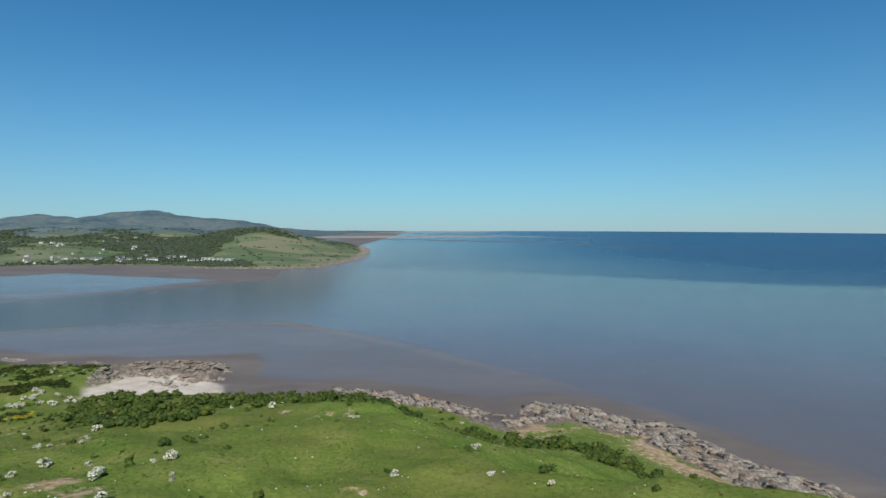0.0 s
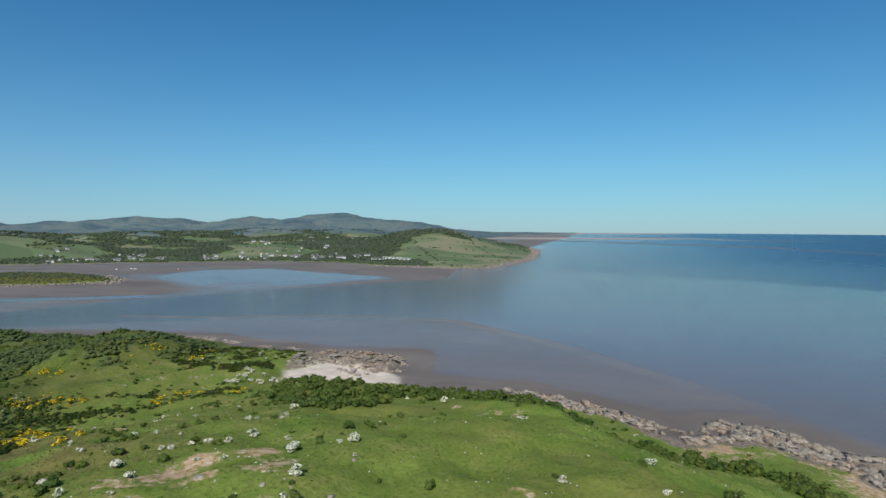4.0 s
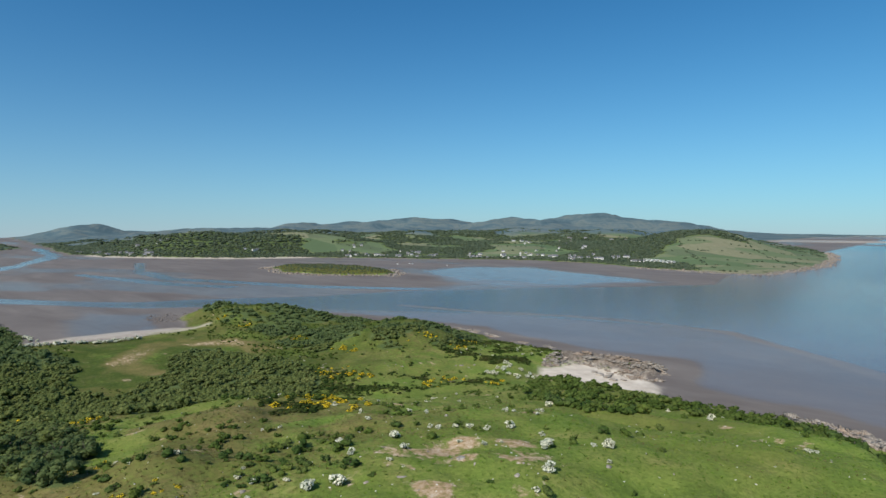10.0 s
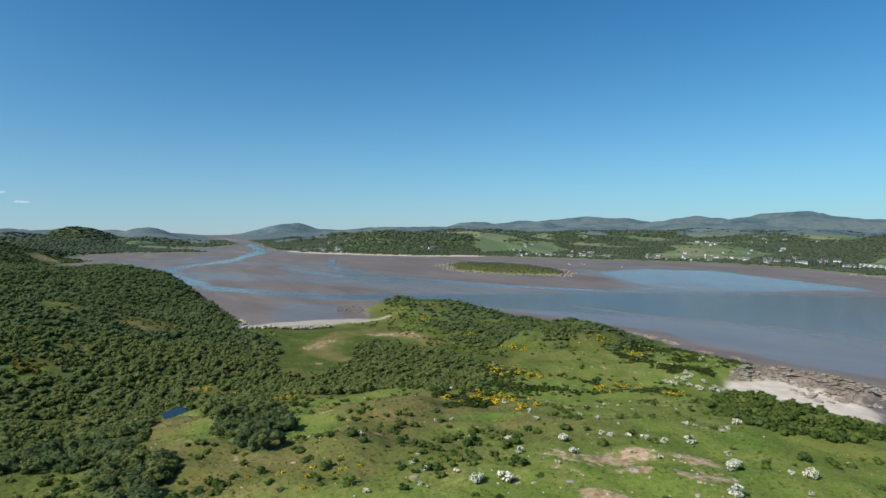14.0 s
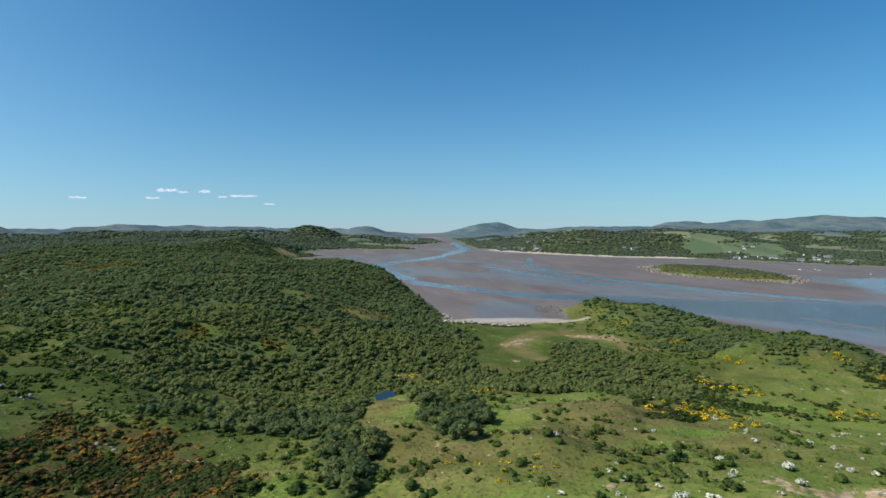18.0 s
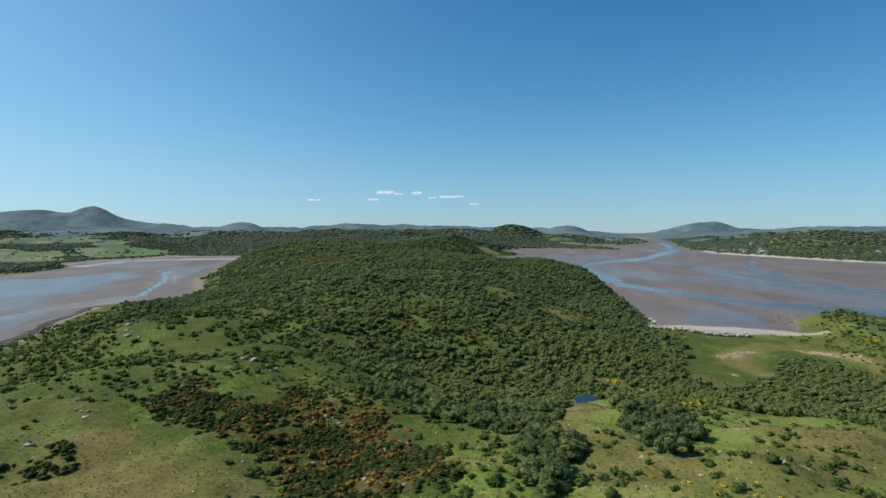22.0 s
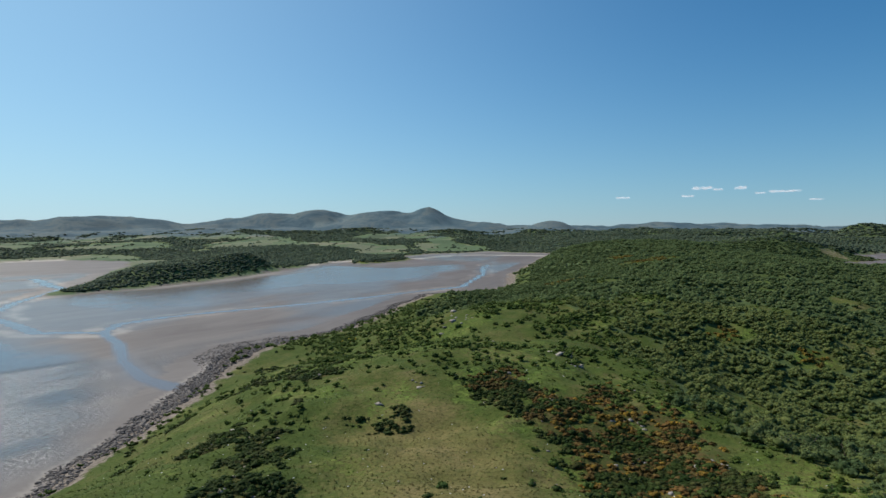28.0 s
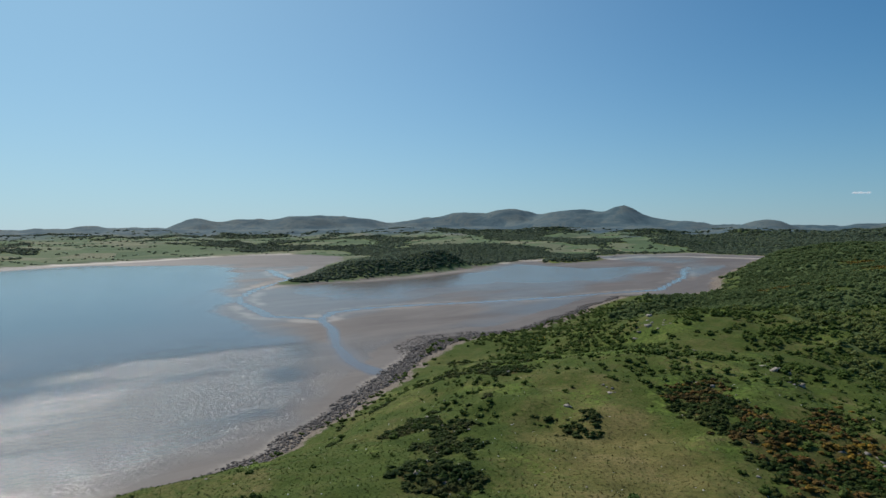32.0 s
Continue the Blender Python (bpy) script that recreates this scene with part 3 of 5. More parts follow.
def covers(x, y, z, parts):
    near, far, isle = parts
    r = np.hypot(x, y)
    n1, n2, n3 = fbm(x, y, 40, 51), fbm(x, y, 9, 52), fbm(x, y, 160, 53)
    edge = (n1 - 0.5) * 40
    wood = smooth(-4, 4, inside(x, y, WOOD_AREA) + edge * 0.5)
    patchy = smooth(0.27, 0.33, fbm(x, y, 22, 54))
    wood = np.maximum(wood, smooth(-4, 4, np.maximum(inside(x, y, SCRUB_HILL), inside(x, y, HILL_RIGHT)) + edge * 0.45) * smooth(0.38, 0.44, fbm(x, y, 22, 54)))
    wood = np.maximum(wood, smooth(-3, 3, inside(x, y, POND_CLUMP) + edge * 0.15) * patchy)
    wood = np.maximum(wood, smooth(-4, 4, inside(x, y, SCRUB_BELT) + edge * 0.4))
    wood = wood * (1 - 0.9 * smooth(0.66, 0.72, fbm(x, y, 40, 55)) * smooth(900, 600, r) * smooth(60, 20, y))
    fringe = smooth(45, 10, inside(x, y, WOOD_AREA)) * smooth(30, -30, y)
    wood = wood * (1 - fringe * smooth(0.54, 0.48, fbm(x, y, 17, 56)))
    for cx, cy, count in GORSE:
        wood = wood * smooth(7, 12, np.hypot(x - cx, y - cy))
    for cx, cy, cr in CLEARINGS:
        wood = wood * smooth(cr * 0.7, cr * 1.2, np.hypot(x - cx, y - cy) + (n2 - 0.5) * 14)
    wood = wood * smooth(8, 11, line_distance(x, y, POND_PATH)) * (near > 3)
    sand = smooth(-3, 3, inside(x, y, BEACH) + (n2 - 0.5) * 8) + 0.6 * smooth(-4, 4, inside(x, y, NORTH_SAND) + (n2 - 0.5) * 9)
    upper = smooth(-6, -3, near) * smooth(1, -1, near) * smooth(-120, -200, y) * (x > -260)
    sand = np.clip(np.maximum(sand, 0.35 * upper * smooth(0.3, 0.5, n1)), 0, 1)
    sand = np.maximum(sand, 0.55 * smooth(2600, 3200, y) * smooth(0.45, 0.6, fbm(x * 0.25, y, 420, 82)) * (z < 0.3))
    ridge = line_distance(x, y, CHANNELS[2][0]) + (n2 - 0.5) * 12
    sand = np.maximum(sand, 0.55 * smooth(26, 18, ridge) * smooth(8, 13, ridge) * smooth(0.4, 0.6, n1))
    ridge = line_distance(x, y, CHANNELS[3][0]) + (n2 - 0.5) * 10
    sand = np.maximum(sand, 0.35 * smooth(24, 16, ridge) * smooth(8, 13, ridge) * smooth(0.35, 0.6, n1))
    lip = line_distance(x, y, BAR[1:8])
    sand = np.maximum(sand, 0.12 * smooth(12, 4, lip))
    shores = smooth(-45, -10, far) * smooth(2, -4, far) * smooth(-500, -700, y) * smooth(0.35, 0.6, fbm(x, y, 300, 67))
    sand = np.maximum(sand, 0.22 * shores)
    for line in SANDS:
        sand = np.maximum(sand, 0.75 * smooth(30, 14, line_distance(x, y, line) + (n1 - 0.5) * 30) * (z < 2))
    # bare rock along the coast, wider on the west shore and round the cove
    width = 9 + 12 * smooth(-150, -260, y) + 14 * smooth(75, 30, np.hypot(x + 288, y + 392)) + 15 * smooth(-20, 60, x) * smooth(150, 220, y) + 10 * smooth(-235, -210, x) * smooth(-60, -130, x) * smooth(330, 370, y) - 5 * smooth(-225, -245, x) * smooth(250, 330, y)
    rock = smooth(width + 5, width - 4, near + (n2 - 0.5) * 14) * (near > -6) * (1 - smooth(0, 60, -near))
    rock = rock * (1 - smooth(0, 1, 1.4 - np.hypot(x + 545, y - 200) / 110))
    rock = np.maximum(rock, smooth(14, 4, far) * (far > -8) * smooth(0.45, 0.6, n1) * (z < 14))
    rock = np.maximum(rock, smooth(9, 3, isle) * (isle > -6))
    rock = np.maximum(rock, smooth(-4, 4, inside(x, y, REEF_AREA) + (n2 - 0.5) * 10))
    scar = smooth(0.45, 0.58, fbm(x * 0.8 + y * 0.5, y - x * 0.4, 9, 61)) * smooth(29, 13, np.hypot(x + 74, (y - 90) * 1.2))
    scar = np.maximum(scar, smooth(0.73, 0.80, fbm(x, y, 8, 62)) * (near > 15) * (1 - wood) * 0.8 * smooth(-20, 30, y))
    for cx, cy, cr in ((-76, 112, 5), (-59, 217, 5), (-100, 157, 5), (-86, 104, 6)):
        scar = np.maximum(scar, smooth(cr, cr * 0.5, np.hypot(x - cx, y - cy) + (n2 - 0.5) * 6))
    cliff = smooth(52, 26, near) * smooth(10, 45, x) * smooth(120, 190, y) * smooth(0.30, 0.5, fbm(x, y, 11, 63))
    scar = np.maximum(scar * 0.85, cliff)
    scar = np.maximum(scar, 0.5 * smooth(36, 22, np.hypot(x + 1685, (y + 46) * 0.9) + (n1 - 0.5) * 20))
    heath = smooth(-6, 8, inside(x, y, RUST_AREA) + edge * 0.35) * smooth(0.18, 0.36, n2)
    heath = np.maximum(heath, 0.5 * smooth(-10, 6, inside(x, y, MID_BAND)) * smooth(0.50, 0.62, fbm(x, y, 15, 69)))
    heath = np.maximum(heath, smooth(-6, 6, inside(x, y, COAST_SCRUB)) * smooth(0.50, 0.62, fbm(x, y, 12, 70)) * 0.7)
    heath = np.maximum(heath, np.where(isle > 0, 0.7, 0.0) * smooth(4, 14, isle))
    for cx, cy, cr in KNOLLS:
        heath = np.maximum(heath, 0.75 * smooth(cr * 1.25, cr * 0.7, np.hypot(x - cx, y - cy) + (n2 - 0.5) * 10))
    heath = np.maximum(heath, 0.3 * smooth(0.66, 0.76, fbm(x, y, 24, 64)) * smooth(-40, -120, y) * (near > 10) * (1 - wood))
    dry = smooth(-14, 8, inside(x, y, DRY_AREA) + edge * 0.7)
    dry = np.maximum(dry, 0.95 * (0.4 + 0.6 * smooth(170, 100, y)) * smooth(0.32, 0.52, fbm(x, y, 45, 65)) * (near > 0) * smooth(-70, -140, x) * smooth(-30, 20, y) * (inside(x, y, MEADOW) < 0))
    dry = np.maximum(dry, 0.35 * smooth(0.50, 0.68, fbm(x, y, 34, 68)) * (near > 0) * smooth(0, -60, y))
    worn = line_distance(x, y, ((-392, 162), (-436, 158), (-482, 206), (-436, 244), (-398, 246))) + (n2 - 0.5) * 14
    dry = np.maximum(dry, smooth(15, 7, worn))
    scar = np.maximum(scar, 0.55 * smooth(9, 3, worn) * smooth(0.40, 0.56, n1))
    # the haze-tinted hill colour takes over with distance and height
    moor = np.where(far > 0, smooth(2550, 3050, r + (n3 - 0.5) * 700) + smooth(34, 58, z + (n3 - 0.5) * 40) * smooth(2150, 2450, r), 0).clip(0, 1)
    forest = np.where(far > 0, far_wood(x, y, z, far), 0) * smooth(3250, 2950, r)
    field = np.where(far > 0, 1.0, 0) * (1 - forest)
    mud = np.where((near <= 0) & (far <= 0) & (isle <= 0), 1.0, 0.0)
    mud = np.maximum(mud, np.where(z < 0.5, 1.0, 0.0))
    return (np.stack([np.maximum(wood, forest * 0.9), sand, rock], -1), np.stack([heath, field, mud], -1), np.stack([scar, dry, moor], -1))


def dimmed_cover(x, y, parts):
    """Where the darkened grass takes over: the backlit west, the far meadow and headland."""
    west = np.maximum(smooth(30, -45, y), 0.85 * smooth(-230, -330, x))
    return west * (parts[0] > 0) * (0.62 + 0.7 * smooth(0.3, 0.55, fbm(x, y, 26, 57))).clip(0, 1)


def far_wood(x, y, z, far):
    """How wooded the far shores are: the hill over the village, the spit to the west, copses between fields."""
    az = np.degrees(np.arctan2(-x, y)) % 360
    r = np.hypot(x, y)
    n = fbm(x, y, 240, 71, 5)
    level = 0.50 - 0.14 * smooth(40, 52, az) * smooth(78, 70, az) - 0.17 * smooth(80, 84, az) * smooth(124, 116, az)
    level = level - 0.05 * smooth(116, 122, az) + 0.06 * smooth(24, 18, az) + 0.05 * smooth(150, 160, az)
    level = level - 0.3 * smooth(82, 86, az) * smooth(116, 110, az) * smooth(2500, 2200, r)
    level = level + 0.07 * smooth(139, 147, az) * smooth(1480, 1620, r)
    level = level - 0.4 * smooth(1330, 1220, r) * smooth(136, 140, az) * smooth(168, 160, az)
    cut = smooth(45, 75, np.hypot(x + 1790, (y - 20) * 0.8))
    return smooth(level - 0.02, level + 0.02, n) * smooth(6, 26, far) * smooth(135, 105, z) * cut


# the edge of the bar that runs out from the cove
BAR = ((-600, 520), (-500, 500), (-391, 520), (-311, 556), (-230, 570), (-154, 566), (-63, 497), (41, 385), (95, 310))


def water_cover(x, y, parts):
    """How much water lies on the flats, how silty it is, how deep and blue."""
    near, far, isle = parts
    land = np.maximum(np.maximum(near, far), isle)
    r = np.hypot(x, y)
    az = np.degrees(np.arctan2(-x, y))
    wob = (fbm(x, y, 130, 81, 5) - 0.5)
    # the open firth to the east and south
    open_sea = inside(x, y, ((6000, 6000), (-250, 6000), (-320, 2300), (-320, 1160), *REACH[10::-1], *REACH[:15:-1], *BAR[5:], (150, 236), (215, 120), (220, 0), (200, -200), (60, -330), (0, -520), (60, -800), (300, -1400), (1500, -6000), (6000, -6000))) + wob * 26
    firth = smooth(-10, 14, open_sea)
    reach = smooth(-25, 45, inside(x, y, REACH) + wob * 40)
    bank = 0.8 * smooth(0.50, 0.60, fbm(x * 0.25, y, 420, 82)) * smooth(2900, 3400, y) * smooth(-9, -2, az)
    for line in BANKS:
        bank = np.maximum(bank, 0.7 * smooth(95, 35, line_distance(x, y, line) + wob * 110) * (0.3 + 0.7 * smooth(-26, -6, az)))
    water = firth * (1 - 0.9 * bank)
    for line, half in CHANNELS:
        water = np.maximum(water, smooth(half * 1.35, half * 0.65, line_distance(x, y, line) + wob * half * 1.6))
    for area in POOLS:
        water = np.maximum(water, smooth(-30, 34, inside(x, y, area) + wob * 110) * (1.0 if area is POOLS[2] else 0.62))
    thin = smooth(0.44, 0.66, fbm(x * 0.45 + y * 0.27, y * 1.2 - x * 0.35, 170, 83, 6)) * 0.45
    water = np.maximum(water, thin * (land < -25))
    pale = inside(x, y, POOLS[2])
    shallows = smooth(330, 260, line_distance(x, y, BAR)) * smooth(-640, -560, x) * smooth(-16, -30, land)
    water = np.maximum(water * (1 - 0.4 * shallows * (1 - firth)), 0.6 * shallows)
    lip = line_distance(x, y, BAR[1:8]) + wob * 24
    water = water * (1 - 0.45 * smooth(14, 3, lip) * smooth(-30, -120, x))
    silt = np.clip(0.90 * (1 - smooth(-20, 760, open_sea)) + wob * 0.4, 0.0, 1.0) * firth + (1 - firth) * (0.72 + 0.25 * shallows)
    silt = silt * (1 - 0.5 * smooth(0, 120, pale) * smooth(560, 700, r))
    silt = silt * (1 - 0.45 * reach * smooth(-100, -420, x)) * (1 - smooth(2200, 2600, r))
    silt = np.maximum(silt, 0.9 * smooth(-30, 40, inside(x, y, POOLS[0])))
    # western channels: the bright sky they mirror is put into a paler silt colour
    for line, half in CHANNELS[1:4]:
        silt = np.maximum(silt, smooth(half * 2.5, half * 1.5, line_distance(x, y, line)))
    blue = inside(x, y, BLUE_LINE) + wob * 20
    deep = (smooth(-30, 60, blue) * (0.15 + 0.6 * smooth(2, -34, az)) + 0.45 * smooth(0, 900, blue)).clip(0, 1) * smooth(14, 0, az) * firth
    return np.stack([water, silt, deep], -1)


def breeze(x, y):
    """Where the wind ruffles the water: off the western shore and out on the firth."""
    r = np.hypot(x, y)
    az = np.degrees(np.arctan2(-x, y)) % 360
    ruffle = 0.8 * smooth(132, 152, az) * smooth(250, 220, az) * smooth(90, -70, r - 520 + 5.0 * (az - 158) + 260 * (fbm(x, y, 160, 97) - 0.5)) * (0.35 + 1.1 * smooth(0.3, 0.7, fbm(x * 0.5, y * 1.6, 40, 98))) + 0.5 * smooth(1480, 1600, r) * smooth(168, 176, az) * smooth(250, 220, az) * smooth(1900, 1800, r)
    far_out = 0.9 * smooth(350, 1300, r) * smooth(42, 12, az) + 0.9 * smooth(350, 1300, r) * smooth(300, 320, az) + 0.2 * smooth(500, 1500, r) * smooth(120, 60, az)
    calm = smooth(-30, 40, inside(x, y, POOLS[0]))
    for line, half in CHANNELS[1:4]:
        ruffle = ruffle * smooth(half, half * 2.5, line_distance(x, y, line))
    return np.clip(0.08 + ruffle + far_out * (1 - calm) + 0.25 * smooth(-15, 30, inside(x, y, REACH)) * smooth(-100, -420, x), 0, 1) * (1 - 0.5 * calm)


def grid_mesh(name, x, y, z, shape, keep=None):
    """A sheet from a grid of rows and columns, closed round the columns."""
    rows, cols = shape
    i = np.arange(rows * cols).reshape(rows, cols)
    q = np.stack([i[:-1], np.roll(i, -1, 1)[:-1], np.roll(i, -1, 1)[1:], i[1:]], -1).reshape(-1, 4)
    co = np.stack([x, y, z], -1).reshape(-1, 3)
    if keep is not None:
        q = q[keep.reshape(-1)[q].any(1)]
        used, q = np.unique(q, return_inverse=True)
        q, co = q.reshape(-1, 4), co[used]
    else:
        used = None
    return raw_mesh(name, co, q), used


def raw_mesh(name, co, faces):
    me = bpy.data.meshes.new(name)
    n, k = faces.shape
    me.vertices.add(len(co))
    me.vertices.foreach_set("co", np.ascontiguousarray(co, np.float32).ravel())
    me.loops.add(n * k)
    me.loops.foreach_set("vertex_index", np.ascontiguousarray(faces, np.int32).ravel())
    me.polygons.add(n)
    me.polygons.foreach_set("loop_start", np.arange(0, n * k, k, dtype=np.int32))
    me.update(calc_edges=True)
    return me


def paint(me, name, values):
    a = me.attributes.new(name, "FLOAT_COLOR", "POINT")
    a.data.foreach_set("color", np.concatenate([values, np.ones((len(values), 1))], 1).astype(np.float32).ravel())


columns = np.concatenate([np.arange(-42.0, 192.0, 0.4), np.arange(192.0, 318.0, 3.0)])
rings = np.concatenate([[0.001, 30, 60], np.exp(np.arange(math.log(85), math.log(480), 0.0125)), np.exp(np.arange(math.log(480), math.log(4950), 0.0105)), [4950]])
RR, AA = np.meshgrid(rings, np.radians(columns), indexing="ij")
GX, GY = -RR * np.sin(AA), RR * np.cos(AA)
shape = GX.shape
gx, gy = GX.ravel(), GY.ravel()
land = land_parts(gx, gy)
gz = height(gx, gy, land)
pond_near = smooth(14, 6, np.hypot(gx - POND[0], gy - POND[1]))
POND_LEVEL = float(height(np.array([POND[0]]), np.array([POND[1]]))[0]) + 0.2
gz = gz * (1 - pond_near) + (POND_LEVEL - 0.8) * pond_near
ground_mesh, _ = grid_mesh("ground", gx, gy, gz, shape)
COVER = covers(gx, gy, gz, land)
for key, value in zip(("cover_one", "cover_two", "cover_three"), COVER):
    paint(ground_mesh, key, value)
paint(ground_mesh, "cover_four", np.repeat(dimmed_cover(gx, gy, land)[:, None], 3, 1))
ground_mesh.polygons.foreach_set("use_smooth", np.ones(len(ground_mesh.polygons), bool))
ground_mesh.materials.append(GROUND)
ground = tagged(new("ground", ground_mesh), "grassy peninsula, mud flats and farmed hills round a tidal firth", "ground", kind="structure")

amount = water_cover(gx, gy, land)
wet = (gz < 0.4) & (np.hypot(gx, gy) > 80)
sea_mesh, used = grid_mesh("water", gx, gy, np.zeros(len(gx)), shape, wet)
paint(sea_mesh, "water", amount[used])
ruffled = breeze(gx[used], gy[used])
paint(sea_mesh, "wind", np.stack([ruffled, COVER[0][used, 1], ruffled * (np.abs(np.degrees(np.arctan2(-gx[used], gy[used])) % 360 - 190) < 60)], -1))
sea_mesh.materials.append(WATER)
sea = tagged(new("water", sea_mesh), "silty brown to blue tidal water of a firth at low tide", "sea", kind="structure")

# ---- plants ----
ICO = bmesh.new()
bmesh.ops.create_icosphere(ICO, subdivisions=1, radius=1.0)
ICO_V = np.array([v.co for v in ICO.verts])
ICO_F = np.array([[v.index for v in f.verts] for f in ICO.faces])
ICO.free()


OCTA_V = np.array(((1, 0, 0), (0, 1, 0), (-1, 0, 0), (0, -1, 0), (0, 0, 1), (0, 0, -1)), float) * 1.15
OCTA_F = np.array(((0, 1, 4), (1, 2, 4), (2, 3, 4), (3, 0, 4), (1, 0, 5), (2, 1, 5), (3, 2, 5), (0, 3, 5)))


def plant_shape(seed, lumps, leaves, leaf, squat=0.8, low=0.25, core=0.26, bare=False, rise=-0.25, coarse=False):
    """A crown one unit wide and about one high: lumps of foliage with leaf sprays standing off them; triangles."""
    g = np.random.default_rng(seed)
    co, fa, n = [], [], 0
    a = g.uniform(0, 2 * math.pi, lumps)
    rad = np.sqrt(g.uniform(0, 1, lumps)) * 0.36
    up = low + (1 - low) * squat * g.uniform(0.15, 0.85, lumps) * (1 - (rad / 0.5) ** 2 * 0.6)
    centre = np.stack([rad * np.cos(a), rad * np.sin(a), up], -1)
    size = core * g.uniform(0.6, 1.1, lumps)
    ball, sides = (OCTA_V, OCTA_F) if coarse else (ICO_V, ICO_F)
    for c, s in zip(centre, size):
        v = ball * s * g.uniform(0.75, 1.25, (len(ball), 1)) * (1, 1, 0.85)
        if bare:
            continue
        co.append(v + c)
        fa.append(sides + n)
        n += len(ball)
    k = g.integers(0, lumps, leaves)
    d = g.normal(size=(leaves, 3))
    d[:, 2] = np.abs(d[:, 2]) * 0.9 + rise
    d /= np.linalg.norm(d, axis=1)[:, None]
    p = centre[k] + d * size[k][:, None] * g.uniform(0.9, 1.25, (leaves, 1))
    nrm = d + g.normal(size=(leaves, 3)) * 0.55
    t = np.cross(nrm, g.normal(size=(leaves, 3)))
    t /= np.linalg.norm(t, axis=1)[:, None] + 1e-9
    b = np.cross(nrm, t)
    b /= np.linalg.norm(b, axis=1)[:, None] + 1e-9
    s = leaf * g.uniform(0.6, 1.3, (leaves, 1))
    quad = np.stack([p - t * s, p - b * s * 0.8, p + t * s, p + b * s * 0.8], 1).reshape(-1, 3)
    i = n + 4 * np.arange(leaves)
    co.append(quad)
    fa.append(np.stack([i, i + 1, i + 2], -1))
    fa.append(np.stack([i, i + 2, i + 3], -1))
    return np.concatenate(co), np.concatenate(fa)


def joined(name, shapes, x, y, z, wide, tall, material_, seed, label, category, heading=None):
    """Many plants in one mesh: what nobody could count."""
    g = np.random.default_rng(seed)
    pick, turn = g.integers(0, len(shapes), len(x)), g.uniform(0, 2 * math.pi, len(x))
    if heading is not None:
        turn = heading + g.normal(0, 0.3, len(x))
    co, fa, n = [], [], 0
    for k, (v, f) in enumerate(shapes):
        m = np.where(pick == k)[0]
        c, s = np.cos(turn[m])[:, None], np.sin(turn[m])[:, None]
        w, h = wide[m][:, None], tall[m][:, None]
        px = (v[:, 0] * c - v[:, 1] * s) * w + x[m][:, None]
        py = (v[:, 0] * s + v[:, 1] * c) * w + y[m][:, None]
        pz = v[:, 2] * h + z[m][:, None]
        co.append(np.stack([px, py, pz], -1).reshape(-1, 3))
        fa.append((f[None] + (np.arange(len(m)) * len(v))[:, None, None] + n).reshape(-1, 3))
        n += len(m) * len(v)
    me = raw_mesh(name, np.concatenate(co), np.concatenate(fa))
    me.materials.append(material_)
    return tagged(new(name, me), label, category, kind="stuff")


def scatter(seed, box, step, jitter=0.8):
    """Points on a shaken grid inside x0, y0, x1, y1."""
    g = np.random.default_rng(seed)
    x0, y0, x1, y1 = box
    x, y = np.meshgrid(np.arange(x0, x1, step), np.arange(y0, y1, step * 0.9))
    x = x + step * 0.5 * (np.arange(x.shape[0]) % 2)[:, None]
    x, y = x.ravel(), y.ravel()
    return x + g.uniform(-0.5, 0.5, len(x)) * jitter * step, y + g.uniform(-0.5, 0.5, len(x)) * jitter * step


def seen(x, y):
    az = np.degrees(np.arctan2(-x, y))
    return ((az > -41) & (az <= 180)) | (az < -168)


def ground_at(x, y):
    x, y = np.atleast_1d(np.asarray(x, float)), np.atleast_1d(np.asarray(y, float))
    return height(x, y)


def mesh_part(name, me, parent, at=None, label=""):
    ob = new(name, me)
    ob.parent = parent
    if at is not None:
        ob.matrix_local = at
    return tagged(ob, label)


def triangle_mesh(name, shape_, wide, tall, material_):
    v, f = shape_
    me = raw_mesh(name, v * (wide, wide, tall), f)
    me.materials.append(material_)
    return me


def trunk_mesh(name, tall, thick, seed, limbs=4):
    """A tapered, slightly leaning trunk that forks into limbs."""
    g = random.Random(seed)
    bm = bmesh.new()

    def stick(a, b, ra, rb):
        a, b = Vector(a), Vector(b)
        turn = (b - a).to_track_quat("Z", "Y").to_matrix()
        low_ = [bm.verts.new(a + turn @ Vector((ra * math.cos(k * math.pi / 3), ra * math.sin(k * math.pi / 3), 0))) for k in range(6)]
        top_ = [bm.verts.new(b + turn @ Vector((rb * math.cos(k * math.pi / 3), rb * math.sin(k * math.pi / 3), 0))) for k in range(6)]
        for k in range(6):
            bm.faces.new((low_[k], low_[(k + 1) % 6], top_[(k + 1) % 6], top_[k]))
        bm.faces.new(top_)

    fork = (g.uniform(-0.1, 0.1) * tall, g.uniform(-0.1, 0.1) * tall, tall * 0.45)
    stick((0, 0, -0.4), fork, thick, thick * 0.7)
    for k in range(limbs):
        a = 2 * math.pi * (k + g.random() * 0.6) / limbs
        stick(fork, (fork[0] + tall * 0.3 * math.cos(a), fork[1] + tall * 0.3 * math.sin(a), tall * g.uniform(0.7, 0.95)), thick * 0.55, thick * 0.15)
    me = bpy.data.meshes.new(name)
    bm.to_mesh(me)
    bm.free()
    me.materials.append(BARK)
    return me


